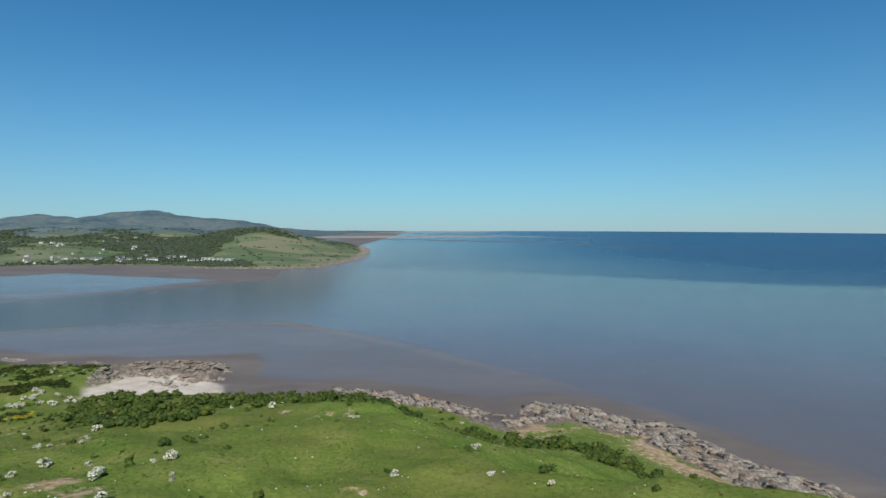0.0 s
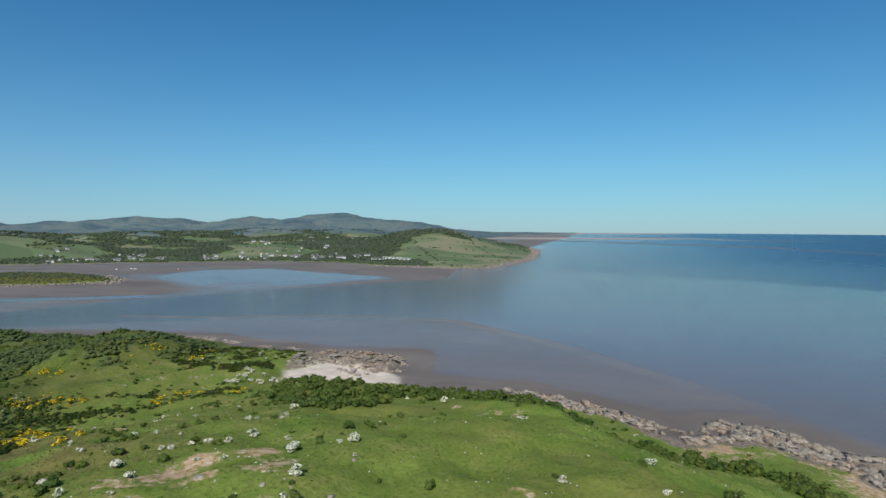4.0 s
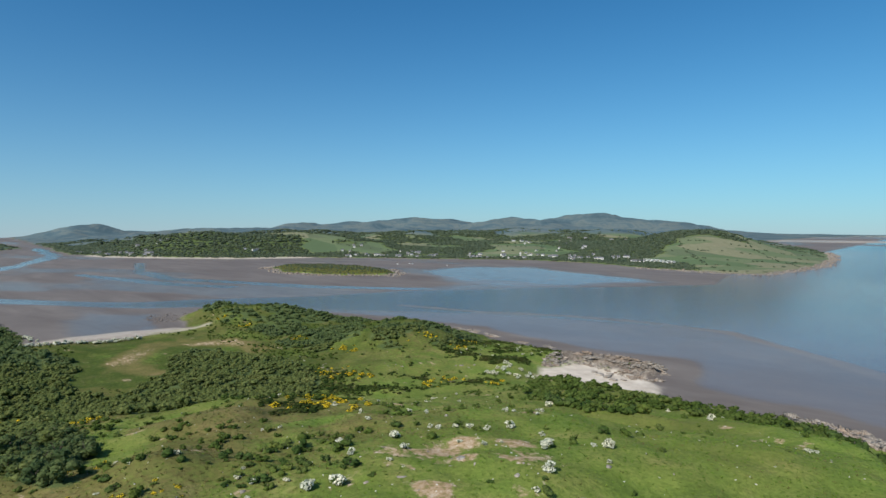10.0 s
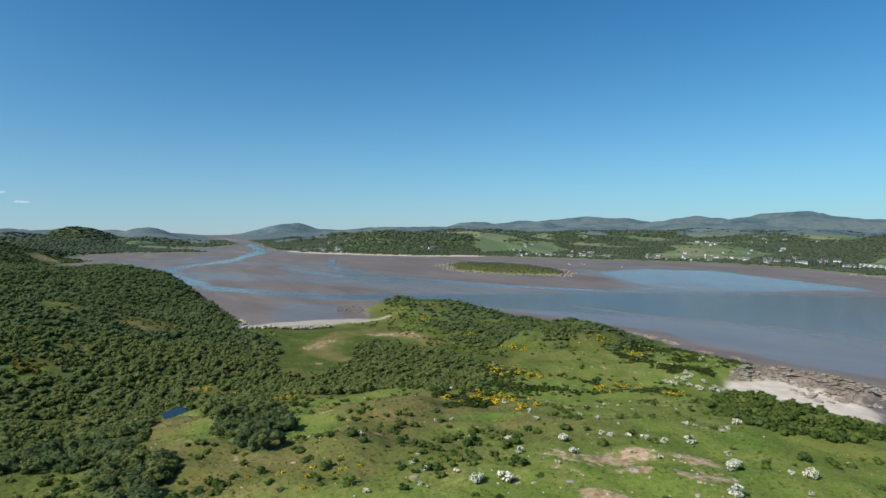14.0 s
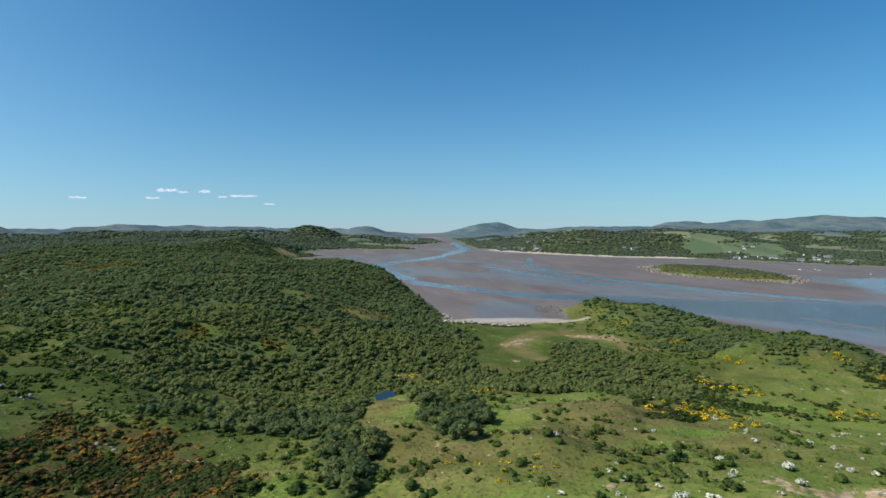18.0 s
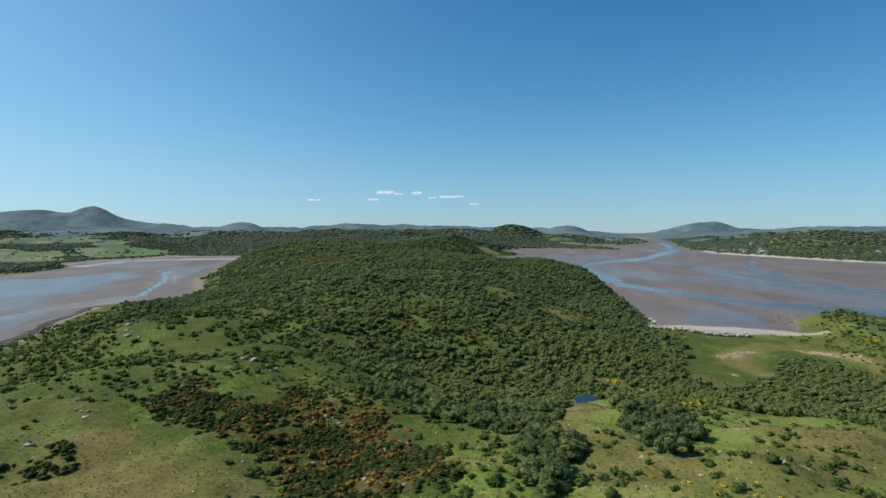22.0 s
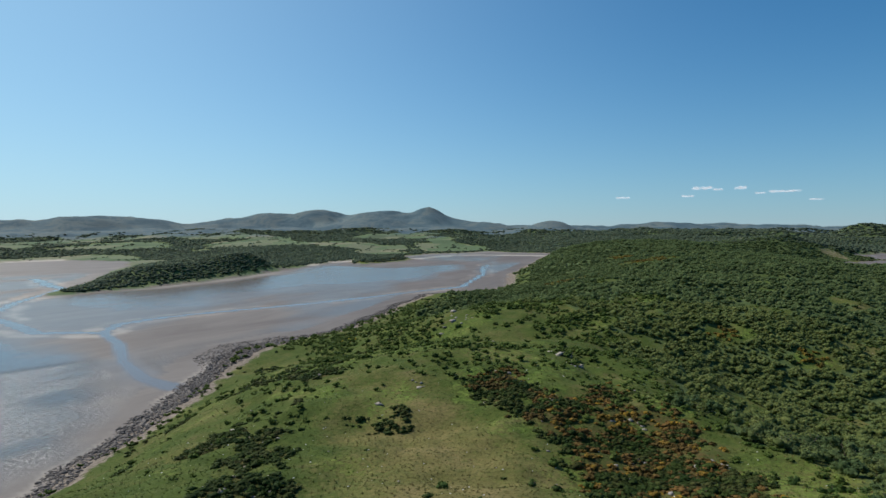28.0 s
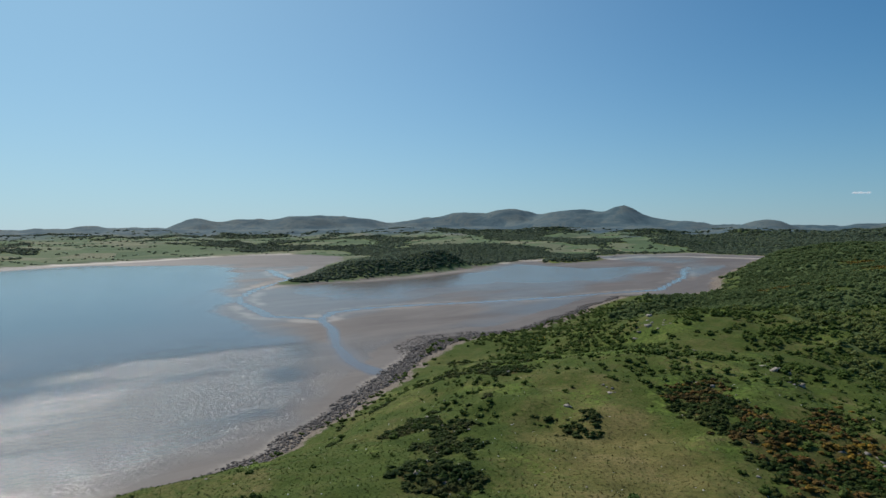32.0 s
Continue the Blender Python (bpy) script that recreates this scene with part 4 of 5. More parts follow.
# woodland: crowns that touch, the nearest ones things of their own
WOOD_NEAR = [plant_shape(100 + k, 7, 54, 0.085, 0.75, 0.10, 0.26, coarse=True) for k in range(8)]
WOOD_MID = [plant_shape(120 + k, 4, 14, 0.13, 0.75, 0.1, 0.33, coarse=True) for k in range(6)]
WOOD_FAR = [plant_shape(140 + k, 2, 2, 0.25, 0.7, 0.02, 0.46, coarse=True) for k in range(6)]
rng = np.random.default_rng(7)
wood_x, wood_y, wood_s = [], [], []
for seed, lo, hi, step in ((201, 0, 470, 4.5), (202, 470, 1000, 5.8), (203, 1000, 1960, 8.6)):
    a, b = scatter(seed, (-1815, -660, -100, 430), step)
    d = np.hypot(a, b)
    m = (d >= lo) & (d < hi)
    wood_x.append(a[m])
    wood_y.append(b[m])
    wood_s.append(np.full(m.sum(), step / 6.6))
wx, wy, ws = np.concatenate(wood_x), np.concatenate(wood_y), np.concatenate(wood_s)
wparts = land_parts(wx, wy)
wz = height(wx, wy, wparts)
wcov = covers(wx, wy, wz, wparts)[0][:, 0]
keep = (wcov > 0.5) & (wparts[0] > 6) & seen(wx, wy) & (rng.uniform(size=len(wx)) < 0.95)
wx, wy, wz, ws = wx[keep], wy[keep], wz[keep], ws[keep]
wr = np.hypot(wx, wy)
big = fbm(wx, wy, 60, 91)
wide = 4.2 + 5.0 * rng.uniform(0, 1, len(wx)) ** 1.5
wide = wide * (0.8 + 0.4 * big) * np.maximum(ws, 0.8)
tall = wide * rng.uniform(0.58, 0.82, len(wx)) / np.maximum(ws, 0.8) ** 0.7
hill_b = np.hypot(wx + 400, wy - 290) < 150
tall = np.where(hill_b, tall * 0.78, tall)
order = np.argsort(wr)
single, rest = order[:260], order[260:]
crowns = [triangle_mesh("crown", plant_shape(160 + k, 9, 230, 0.062, 0.8, 0.10, 0.22), 1.0, 1.0, WOODLAND) for k in range(8)]
trunks = [trunk_mesh("trunk", 0.8, 0.035, 300 + k) for k in range(3)]
for j, k in enumerate(single):
    tree = tagged(new("tree"), "round-crowned dark green broadleaf tree at the edge of a wood", "tree", "woodland trees")
    tree.matrix_world = pose(wx[k], wy[k], wz[k] - 0.2, 0, 0, rng.uniform(0, 360)) @ Matrix.Diagonal((wide[k], wide[k], tall[k], 1))
    mesh_part("crown", crowns[j % 8], tree)
    mesh_part("trunk", trunks[j % 3], tree)
mid = rest[wr[rest] < 470]
joined("woodland", WOOD_NEAR, wx[mid], wy[mid], wz[mid] - 0.10 * tall[mid], wide[mid], tall[mid], WOODLAND, 1, "dense oak and hazel wood in full green leaf", "woodland")
out = rest[wr[rest] >= 470]
joined("woodland", WOOD_MID, wx[out], wy[out], wz[out] - 0.15 * tall[out], wide[out], tall[out], WOODLAND, 2, "dense green broadleaf wood over a low ridge", "woodland")

# far woods, hedges and copses on the mainland, the island and the spit
far_x, far_y, far_s = [], [], []
for seed, lo, hi, step in ((211, 640, 1350, 7.6), (214, 1350, 1900, 10.0), (212, 1900, 2600, 14.0), (213, 2600, 3300, 20.0)):
    a, b = scatter(seed, (-4300, -4300, 300, 4300), step)
    d = np.hypot(a, b)
    m = (d >= lo) & (d < hi) & seen(a, b)
    far_x.append(a[m])
    far_y.append(b[m])
    far_s.append(np.full(m.sum(), step))
fx, fy, fs = np.concatenate(far_x), np.concatenate(far_y), np.concatenate(far_s)
fparts = land_parts(fx, fy)
fz = height(fx, fy, fparts)
woody = np.where(fparts[1] > 8, far_wood(fx, fy, fz, fparts[1]), 0)
woody = np.where(fparts[2] > 12, np.where(fy > 0, 0.9, 1.0), woody)
hedge = (np.abs(((fx * 0.88 + fy * 0.48) % 190) - 95) < 0.45 * fs) | (np.abs(((fy * 0.88 - fx * 0.48) % 130) - 65) < 0.4 * fs)
ok = (rng.uniform(size=len(fx)) < np.maximum(woody, 0.5 * hedge * (fparts[1] > 15) * (fz < 70))) & ((fparts[1] > 8) | (fparts[2] > 12))
fx, fy, fz, fs = fx[ok], fy[ok], fz[ok], fs[ok]
fw = fs * rng.uniform(0.85, 1.35, len(fx)) * np.where(woody[ok] > 0.5, 1.0, 0.6)
ft = rng.uniform(3.5, 6.5, len(fx)) * np.clip(fs / 9.0, 1.0, 1.5)
rough_isle = (fparts[2][ok] > 12) & (fy > 0)
fw, ft = np.where(rough_isle, fw * 0.55, fw), np.where(rough_isle, 2.2, ft)
joined("far_woodland", WOOD_FAR, fx, fy, fz - 0.28 * ft, fw * 1.15, ft, HAZED_WOOD, 3, "hazy green woods, hedges and copses on the far shores", "woodland")


# ---- scrub, hawthorn and gorse on the open hill ----
def place(ob, x, y, sink=0.1, wide=1.0, tall=None, turn=0.0):
    ob.matrix_world = pose(x, y, float(ground_at(x, y)[0]) - sink, 0, 0, turn) @ Matrix.Diagonal((wide, wide, tall or wide, 1))
    return ob


# place by place: large round bushes, middling ones, and small ones in the turf
HAWTHORNS = (
    (-88, 128), (-58, 124), (-98, 285), (9, 157), (-58, 98), (-99, 96), (-67, 112), (-89, 71), (-66, 225), (-91, 66), (-72, 244), (-119, 200),
    (-77, 126), (-70, 118), (-91, 146), (-124, 208), (-99, 162), (-106, 156), (-100, 144), (-162, 225), (-94, 259), (-28, 178), (-114, 264), (-119, 271),
    (-10, 120), (10, 119), (21, 114), (9, 278), (-99, 83), (-113, 91), (-152, 132), (-125, 111), (-165, 131), (-91, 91), (-115, 125), (-134, 137),
    (-102, 112), (-98, 111), (-96, 115), (-93, 117), (-88, 118), (-160, 194), (-193, 232), (-173, 192), (-170, 184))
LESS_HAWTHORNS = (
    (-113, 65), (-70, 254), (-27, 185), (-109, 88), (-134, 116), (-99, 46), (-110, 62), (-101, 60), (-96, 56), (-97, 65), (-133, 50), (-107, 58), (-61, 122), (-67, 161),
    (-87, 83), (-83, 83), (-144, 89), (-162, 73), (-128, 58), (-363, 236), (-335, 240), (-351, 248), (-6, 142), (-113, 259), (-120, 270), (-411, 186), (-129, 42), (-80, 106))
g = random.Random(11)
haw_crown = [triangle_mesh("crown", plant_shape(400 + k, 7, 60, 0.075, 0.8, 0.12, 0.25), 1, 1, SCRUB) for k in range(4)]
haw_bloom = [triangle_mesh("blossom", plant_shape(400 + k, 7, 300, 0.085, 0.8, 0.15, 0.268, True, -0.2), 1, 1, BLOSSOM) for k in range(4)]
haw_stem = [trunk_mesh("trunk", 0.7, 0.05, 420 + k, 5) for k in range(2)]
spots = list(HAWTHORNS)
for x, y in LESS_HAWTHORNS:
    spots.append((x, y))
# a hedge-like row behind the north sand, thick at its western end
for k in range(34):
    s = k / 33
    spots.append((-531 + 14 * s + g.uniform(-3, 3), 124 + 84 * s + g.uniform(-2, 2)))
for k in range(9):
    spots.append((-596 + g.uniform(-14, 14), 146 + g.uniform(-3, 4)))
for k in range(26):
    spots.append((-208 + g.uniform(-15, 13), 304 + g.uniform(-14, 14)))
for k in range(16):
    spots.append((-245 + g.uniform(-28, 26), 352 + g.uniform(-30, 34)))
for k in range(44):
    a, d = radians(g.uniform(24, 80)), g.uniform(95, 330)
    spots.append((-d * math.sin(a), d * math.cos(a)))
spots = np.array(spots)
open_ground = covers(spots[:, 0], spots[:, 1], ground_at(spots[:, 0], spots[:, 1]), land_parts(spots[:, 0], spots[:, 1]))[0][:, 0] < 0.5
open_ground |= spots[:, 0] < -480
for k, (x, y) in enumerate(spots[open_ground]):
    w = g.uniform(2.5, 3.1) if k < 12 else g.uniform(1.3, 2.1) if k < 45 else g.uniform(0.6, 1.5)
    w = g.uniform(3.0, 5.0) if x < -480 else g.uniform(2.0, 3.4) if math.hypot(x + 208, y - 304) < 22 else g.uniform(1.2, 2.4) if math.hypot(x + 245, y - 352) < 45 else w
    bush = tagged(new("hawthorn_bush"), "rounded hawthorn bush covered in white blossom on the grass", "bush", "hawthorns in bloom")
    place(bush, x, y, 0.15, w, w * g.uniform(0.7, 0.95), g.uniform(0, 360))
    mesh_part("crown", haw_crown[k % 4], bush, None, "green leaves under the blossom")
    mesh_part("blossom", haw_bloom[k % 4], bush, None, "dense white flowers")["kind"] = "stuff"
    mesh_part("trunk", haw_stem[k % 2], bush)

gorse_green = [triangle_mesh("foliage", plant_shape(440 + k, 6, 40, 0.09, 0.75, 0.05, 0.27), 1, 1, GORSE_GREEN) for k in range(3)]
gorse_gold = [triangle_mesh("bloom", plant_shape(440 + k, 6, 220, 0.075, 0.75, 0.07, 0.285, True, -0.15), 1, 1, GORSE_GOLD) for k in range(3)]
for cx, cy, count in GORSE:
    for k in range(count + 2):
        d = 7.0 if count < 7 else 11.0
        bush = tagged(new("gorse_bush"), "low spiny gorse bush in bright yellow flower", "bush", "gorse in flower")
        w = g.uniform(1.5, 3.3) if math.hypot(cx, cy) > 190 else g.uniform(0.6, 1.5)
        place(bush, cx + g.gauss(0, 0.5) * d, cy + g.gauss(0, 0.5) * d, 0.15, w, w * g.uniform(0.5, 0.75), g.uniform(0, 360))
        mesh_part("foliage", gorse_green[k % 3], bush)
        mesh_part("bloom", gorse_gold[k % 3], bush, None, "golden yellow flowers")["kind"] = "stuff"

# green shrubs: along the crest above the sea, on the cliff top, dotted over the hill
SHRUB = [plant_shape(460 + k, 6, 70, 0.085, 0.7, 0.1, 0.27) for k in range(5)]
shrub_mesh = [triangle_mesh("crown", s, 1, 1, SCRUB) for s in SHRUB]
shrub_stem = [trunk_mesh("stem", 0.6, 0.04, 470 + k, 5) for k in range(2)]
sx, sy = scatter(221, (-560, -420, 120, 420), 4.2)
sparts = land_parts(sx, sy)
sz = height(sx, sy, sparts)
one, two, three = covers(sx, sy, sz, sparts)
crest = np.minimum(line_distance(sx, sy, CREST_BUSHES), line_distance(sx, sy, CLIFF_BUSHES) * 1.4)
chance = 0.85 * smooth(22, 8, crest + 10 * (fbm(sx, sy, 12, 89) - 0.5)) * smooth(0.30, 0.42, fbm(sx, sy, 13, 90)) + 0.035 + 0.34 * smooth(0.54, 0.62, fbm(sx, sy, 20, 96)) * smooth(0, -60, sy) + 0.42 * smooth(0.60, 0.70, fbm(sx, sy, 30, 93)) * smooth(-90, -140, sx)
near_wood = smooth(-34, -2, np.maximum(inside(sx, sy, WOOD_AREA), np.maximum(inside(sx, sy, SCRUB_BELT), inside(sx, sy, SCRUB_HILL))))
chance = chance + 0.7 * near_wood * smooth(0.44, 0.54, fbm(sx, sy, 17, 107)) + 0.22 * smooth(120, 60, np.hypot(sx + 110, sy - 55)) * smooth(0.52, 0.6, fbm(sx, sy, 18, 94))
for cx, cy, cr in ((-130, -150, 10), (-111, -115, 3), (-139, -125, 3), (-118, -97, 8), (-278, -287, 12), (-202, -192, 6), (-107, -162, 9), (-99, -131, 7), (-80, -109, 8), (-180, -185, 10), (-300, -262, 14), (-240, -230, 8), (-215, -215, 8), (-108, 66, 11), (-112, 78, 8), (-122, 95, 5), (-110, 112, 6), (-147, 142, 5), (-178, 54, 9), (-226, 75, 9), (-195, 57, 7), (-56, 104, 3), (-75, 133, 3), (-13, 122, 3), (-67, 212, 4), (-86, 114, 3)):
    chance = chance + 0.5 * smooth(cr, cr * 0.5, np.hypot(sx - cx, sy - cy))
chance = chance + 0.62 * smooth(-8, 8, inside(sx, sy, MID_BAND)) * smooth(0.40, 0.54, fbm(sx, sy, 16, 99)) + 0.8 * smooth(-4, 4, inside(sx, sy, GREEN_CLUMPS)) * smooth(0.24, 0.38, fbm(sx, sy, 14, 106))
chance = chance + 0.5 * smooth(-6, 6, inside(sx, sy, COAST_SCRUB)) * smooth(0.34, 0.48, fbm(sx, sy, 14, 100))
chance = chance + 0.85 * smooth(-6, 4, inside(sx, sy, COVE_SCRUB)) * smooth(0.36, 0.46, fbm(sx, sy, 13, 92)) + 0.22 * smooth(-20, 10, np.maximum(inside(sx, sy, SCRUB_HILL), inside(sx, sy, HILL_RIGHT))) + 0.35 * smooth(40, 15, line_distance(sx, sy, ((-313, -247), (-307, -297), (-400, -330), (-500, -400))))
chance = chance + 0.7 * smooth(0.53, 0.60, fbm(sx, sy, 24, 101)) * smooth(-170, -240, sx) * (sy < -90)
dry_free = 1 - 0.85 * three[:, 1] * (sy < -30)
ok = (rng.uniform(size=len(sx)) < chance * dry_free) & (one[:, 0] < 0.5) & (one[:, 1] < 0.2) & (sparts[0] > 12) & seen(sx, sy) & (np.hypot(sx, sy) > 80)
ok &= (inside(sx, sy, MEADOW) < -2) & (line_distance(sx, sy, POND_PATH) > 9)
sx, sy, sz, crest = sx[ok], sy[ok], sz[ok], crest[ok]
crest = np.where(inside(sx, sy, COVE_SCRUB) > -4, 0.0, crest)
sw = np.where(crest < 24, 2.2 + 5.2 * rng.uniform(0, 1, len(sx)) ** 1.6, rng.uniform(0.9, 3.5, len(sx)) * (1 + 0.5 * smooth(-180, -260, sx) * (sy < -90)))
order = np.argsort(np.hypot(sx, sy) - sw * 25)
for j, k in enumerate(order[:280]):
    bush = tagged(new("shrub"), "rounded green shrub growing in rough grass", "shrub", "shrubs on the hill")
    bush.matrix_world = pose(sx[k], sy[k], sz[k] - 0.1, 0, 0, rng.uniform(0, 360)) @ Matrix.Diagonal((sw[k], sw[k], sw[k] * rng.uniform(0.6, 0.95), 1))
    mesh_part("crown", shrub_mesh[j % 5], bush)
    mesh_part("stem", shrub_stem[j % 2], bush)
more = order[280:]
LIGHT_SHRUB = [plant_shape(465 + k, 4, 28, 0.11, 0.7, 0.08, 0.31, coarse=True) for k in range(5)]
joined("scrub", LIGHT_SHRUB, sx[more], sy[more], sz[more] - 0.1, sw[more], sw[more] * 0.75, SCRUB, 5, "green scrub and young birch in rough grass", "scrub")

# faded gorse, heather and bracken on the rocky knoll
hx, hy = scatter(231, (-330, -330, 60, 400), 1.5)
hparts = land_parts(hx, hy)
hz = height(hx, hy, hparts)
heath = covers(hx, hy, hz, hparts)
ok = (rng.uniform(size=len(hx)) < heath[1][:, 0]) & (hparts[0] > 8) & seen(hx, hy) & (heath[0][:, 0] < 0.5) & (np.hypot(hx, hy) > 80)
hx, hy, hz = hx[ok], hy[ok], hz[ok]
hw = rng.uniform(1.5, 3.5, len(hx))
LOW = [plant_shape(480 + k, 2, 18, 0.15, 0.6, 0.0, 0.38, coarse=True) for k in range(5)]
tone = fbm(hx, hy, 11, 95) + rng.uniform(-0.12, 0.12, len(hx))
tone = np.where(inside(hx, hy, RUST_AREA) < -14, np.minimum(tone, 0.51), tone)
for lo, hi, mat, text, cat in ((-1, 0.52, GORSE_GREEN, "dark green gorse and heather on a rocky knoll", "heath"), (0.52, 0.61, RUST, "rusty brown faded gorse and bracken", "gorse"), (0.61, 2, LATE_GORSE, "orange-yellow late gorse flowers", "gorse")):
    m = (tone >= lo) & (tone < hi)
    if mat is LATE_GORSE:
        m &= rng.uniform(size=len(hx)) < 0.2
    joined("heath", LOW, hx[m], hy[m], hz[m] - 0.1, hw[m], hw[m] * 0.55, mat, 6, text, cat)

# tussocks: blades in tufts over all the nearer grass
tx, ty = scatter(241, (-330, -300, 150, 330), 1.55, 1.0)
tr = np.hypot(tx, ty)
ok = seen(tx, ty) & (tr > 95) & (rng.uniform(size=len(tx)) < np.clip(150 / tr, 0, 1) ** 1.5)
tx, ty = tx[ok], ty[ok]
tparts = land_parts(tx, ty)
tz = height(tx, ty, tparts)
tc = covers(tx, ty, tz, tparts)
ok = (tparts[0] > 14) & (tc[0].max(1) < 0.5) & (tc[2][:, 0] < 0.6)
tx, ty, tz, dryness = tx[ok], ty[ok], tz[ok], tc[2][ok, 1]


def tuft(seed):
    q = np.random.default_rng(seed)
    k = 7
    a = q.uniform(0, 2 * math.pi, k)
    base = np.stack([np.cos(a) * 0.2, np.sin(a) * 0.2, np.zeros(k)], -1)
    side = np.stack([-np.sin(a), np.cos(a), np.zeros(k)], -1) * 0.12
    tip = base * q.uniform(1.5, 3.0, (k, 1)) + np.array([0, 0, 1.0]) * q.uniform(0.5, 1.0, (k, 1))
    return np.stack([base - side, base + side, tip], 1).reshape(-1, 3), np.arange(3 * k).reshape(-1, 3)


TUFTS = [tuft(500 + k) for k in range(6)]
GRASS_BLADE = leaf_material("grass_blades", (0.050, 0.110, 0.012), (0.090, 0.160, 0.022), (0.150, 0.185, 0.040), 0.08)
# blades darkened to match the backlit western grass
DIMMED_BLADE = leaf_material("dimmed_grass_blades", (0.030, 0.058, 0.010), (0.052, 0.084, 0.014), (0.082, 0.100, 0.026), 0.08)
STRAW_BLADE = leaf_material("straw_blades", (0.062, 0.070, 0.020), (0.096, 0.088, 0.034), (0.140, 0.112, 0.050), 0.08)
dry_tuft = rng.uniform(size=len(tx)) < 0.10 + 0.85 * dryness
dimmed_tuft = dimmed_cover(tx, ty, [p[ok] for p in tparts]) > 0.5
for m, mat, text in ((~dry_tuft & ~dimmed_tuft, GRASS_BLADE, "tussocks of lush green grass"), (~dry_tuft & dimmed_tuft, DIMMED_BLADE, "tussocks of grass in a green darkened as if backlit"), (dry_tuft, STRAW_BLADE, "dry straw-coloured tussocks of moor grass")):
    w = rng.uniform(0.5, 1.1, m.sum())
    joined("grass", TUFTS, tx[m], ty[m], tz[m] - 0.03, w, w * rng.uniform(0.2, 0.42, m.sum()), mat, 7, text, "grass")


# ---- rocks ----
def rock_shape(seed, points=14, flat=0.7):
    q = random.Random(seed)
    bm = bmesh.new()
    for k in range(points):
        v = Vector((q.gauss(0, 1), q.gauss(0, 1), q.gauss(0, 1))).normalized() * q.uniform(0.36, 0.55)
        bm.verts.new((v.x * q.uniform(0.9, 1.3), v.y, v.z * flat + 0.22))
    bmesh.ops.convex_hull(bm, input=bm.verts)
    bmesh.ops.delete(bm, geom=[v for v in bm.verts if not v.link_faces], context="VERTS")
    bmesh.ops.triangulate(bm, faces=bm.faces)
    bm.verts.index_update()
    out = (np.array([v.co for v in bm.verts]), np.array([[v.index for v in f.verts] for f in bm.faces]))
    bm.free()
    return out


ROCKS = [rock_shape(600 + k, 12 + k, 0.55 + 0.05 * (k % 4)) for k in range(8)]
boulder_mesh = [triangle_mesh("boulder", s, 1, 1, ROCK) for s in ROCKS]
BOULDERS = ((-152, -134, 4.0), (-144, -45, 3.2), (-147, -43, 2.2), (-245, -103, 4.0), (-173, -104, 2.2), (-253, -112, 4.5), (-347, -235, 5), (-260, -120, 3), (-238, -98, 2.6), (-310, -219, 5), (-318, -222, 4), (-326, -221, 5), (-333, -223, 4))
# knolls of broken rock in the western grass
OUTCROPS = ((-107, -162, 5, 7), (-117, -168, 5, 6), (-99, -131, 6, 9), (-80, -109, 6, 8), (-180, -191, 7, 6), (-175, -135, 5, 5), (-111, -144, 4, 5), (-245, -100, 8, 14), (-258, -112, 8, 10),
            (-335, -222, 10, 10), (-165, -30, 7, 12), (-160, -48, 8, 14), (-140, -30, 6, 9), (-185, -60, 7, 9), (-200, -110, 8, 8), (-300, 235, 9, 14), (-316, 244, 7, 10), (-270, 262, 8, 8), (-240, 300, 9, 10))
for cx, cy, reach, count in OUTCROPS:
    for k in range(count):
        w = g.uniform(0.7, 2.9)
        slab = tagged(new("boulder", boulder_mesh[k % 8]), "grey lichened outcrop rock among heath and grass", "boulder", "outcrops on the hill")
        place(slab, cx + g.gauss(0, 0.5) * reach, cy + g.gauss(0, 0.5) * reach, 0.2 * w, w, w * g.uniform(0.5, 0.95), g.uniform(0, 360))
ba, bd = np.radians(rng.uniform(-20, 180, 4000)), rng.uniform(95, 330, 4000)
stone_x, stone_y = -bd * np.sin(ba), bd * np.cos(ba)
bp = land_parts(stone_x, stone_y)
bc = covers(stone_x, stone_y, np.full(4000, 20.0), bp)
ok = (bp[0] > 15) & (bc[0][:, 0] < 0.3) & ((bc[1][:, 0] > 0.4) | (bc[2][:, 0] > 0.4) | (rng.uniform(size=4000) < 0.06))
stone_x, stone_y = stone_x[ok], stone_y[ok]
for k in range(min(90, len(stone_x))):
    if k < len(BOULDERS):
        x, y, w = BOULDERS[k]
    else:
        x, y, w = stone_x[k], stone_y[k], g.uniform(0.5, 1.9)
    b = new("boulder", boulder_mesh[k % 8])
    tagged(b, "pale lichened granite boulder half sunk in the heath", "boulder", "boulders on the hill")
    place(b, x, y, 0.12 * w, w, w * g.uniform(0.6, 1.0), g.uniform(0, 360))


SLABS = [(v * (1.4, 0.85, 0.85), f) for v, f in ROCKS]
CRAGS = [(v * (2.0, 0.62, 1.15), f) for v, f in (rock_shape(640 + k, 10 + k % 3, 0.95) for k in range(8))]


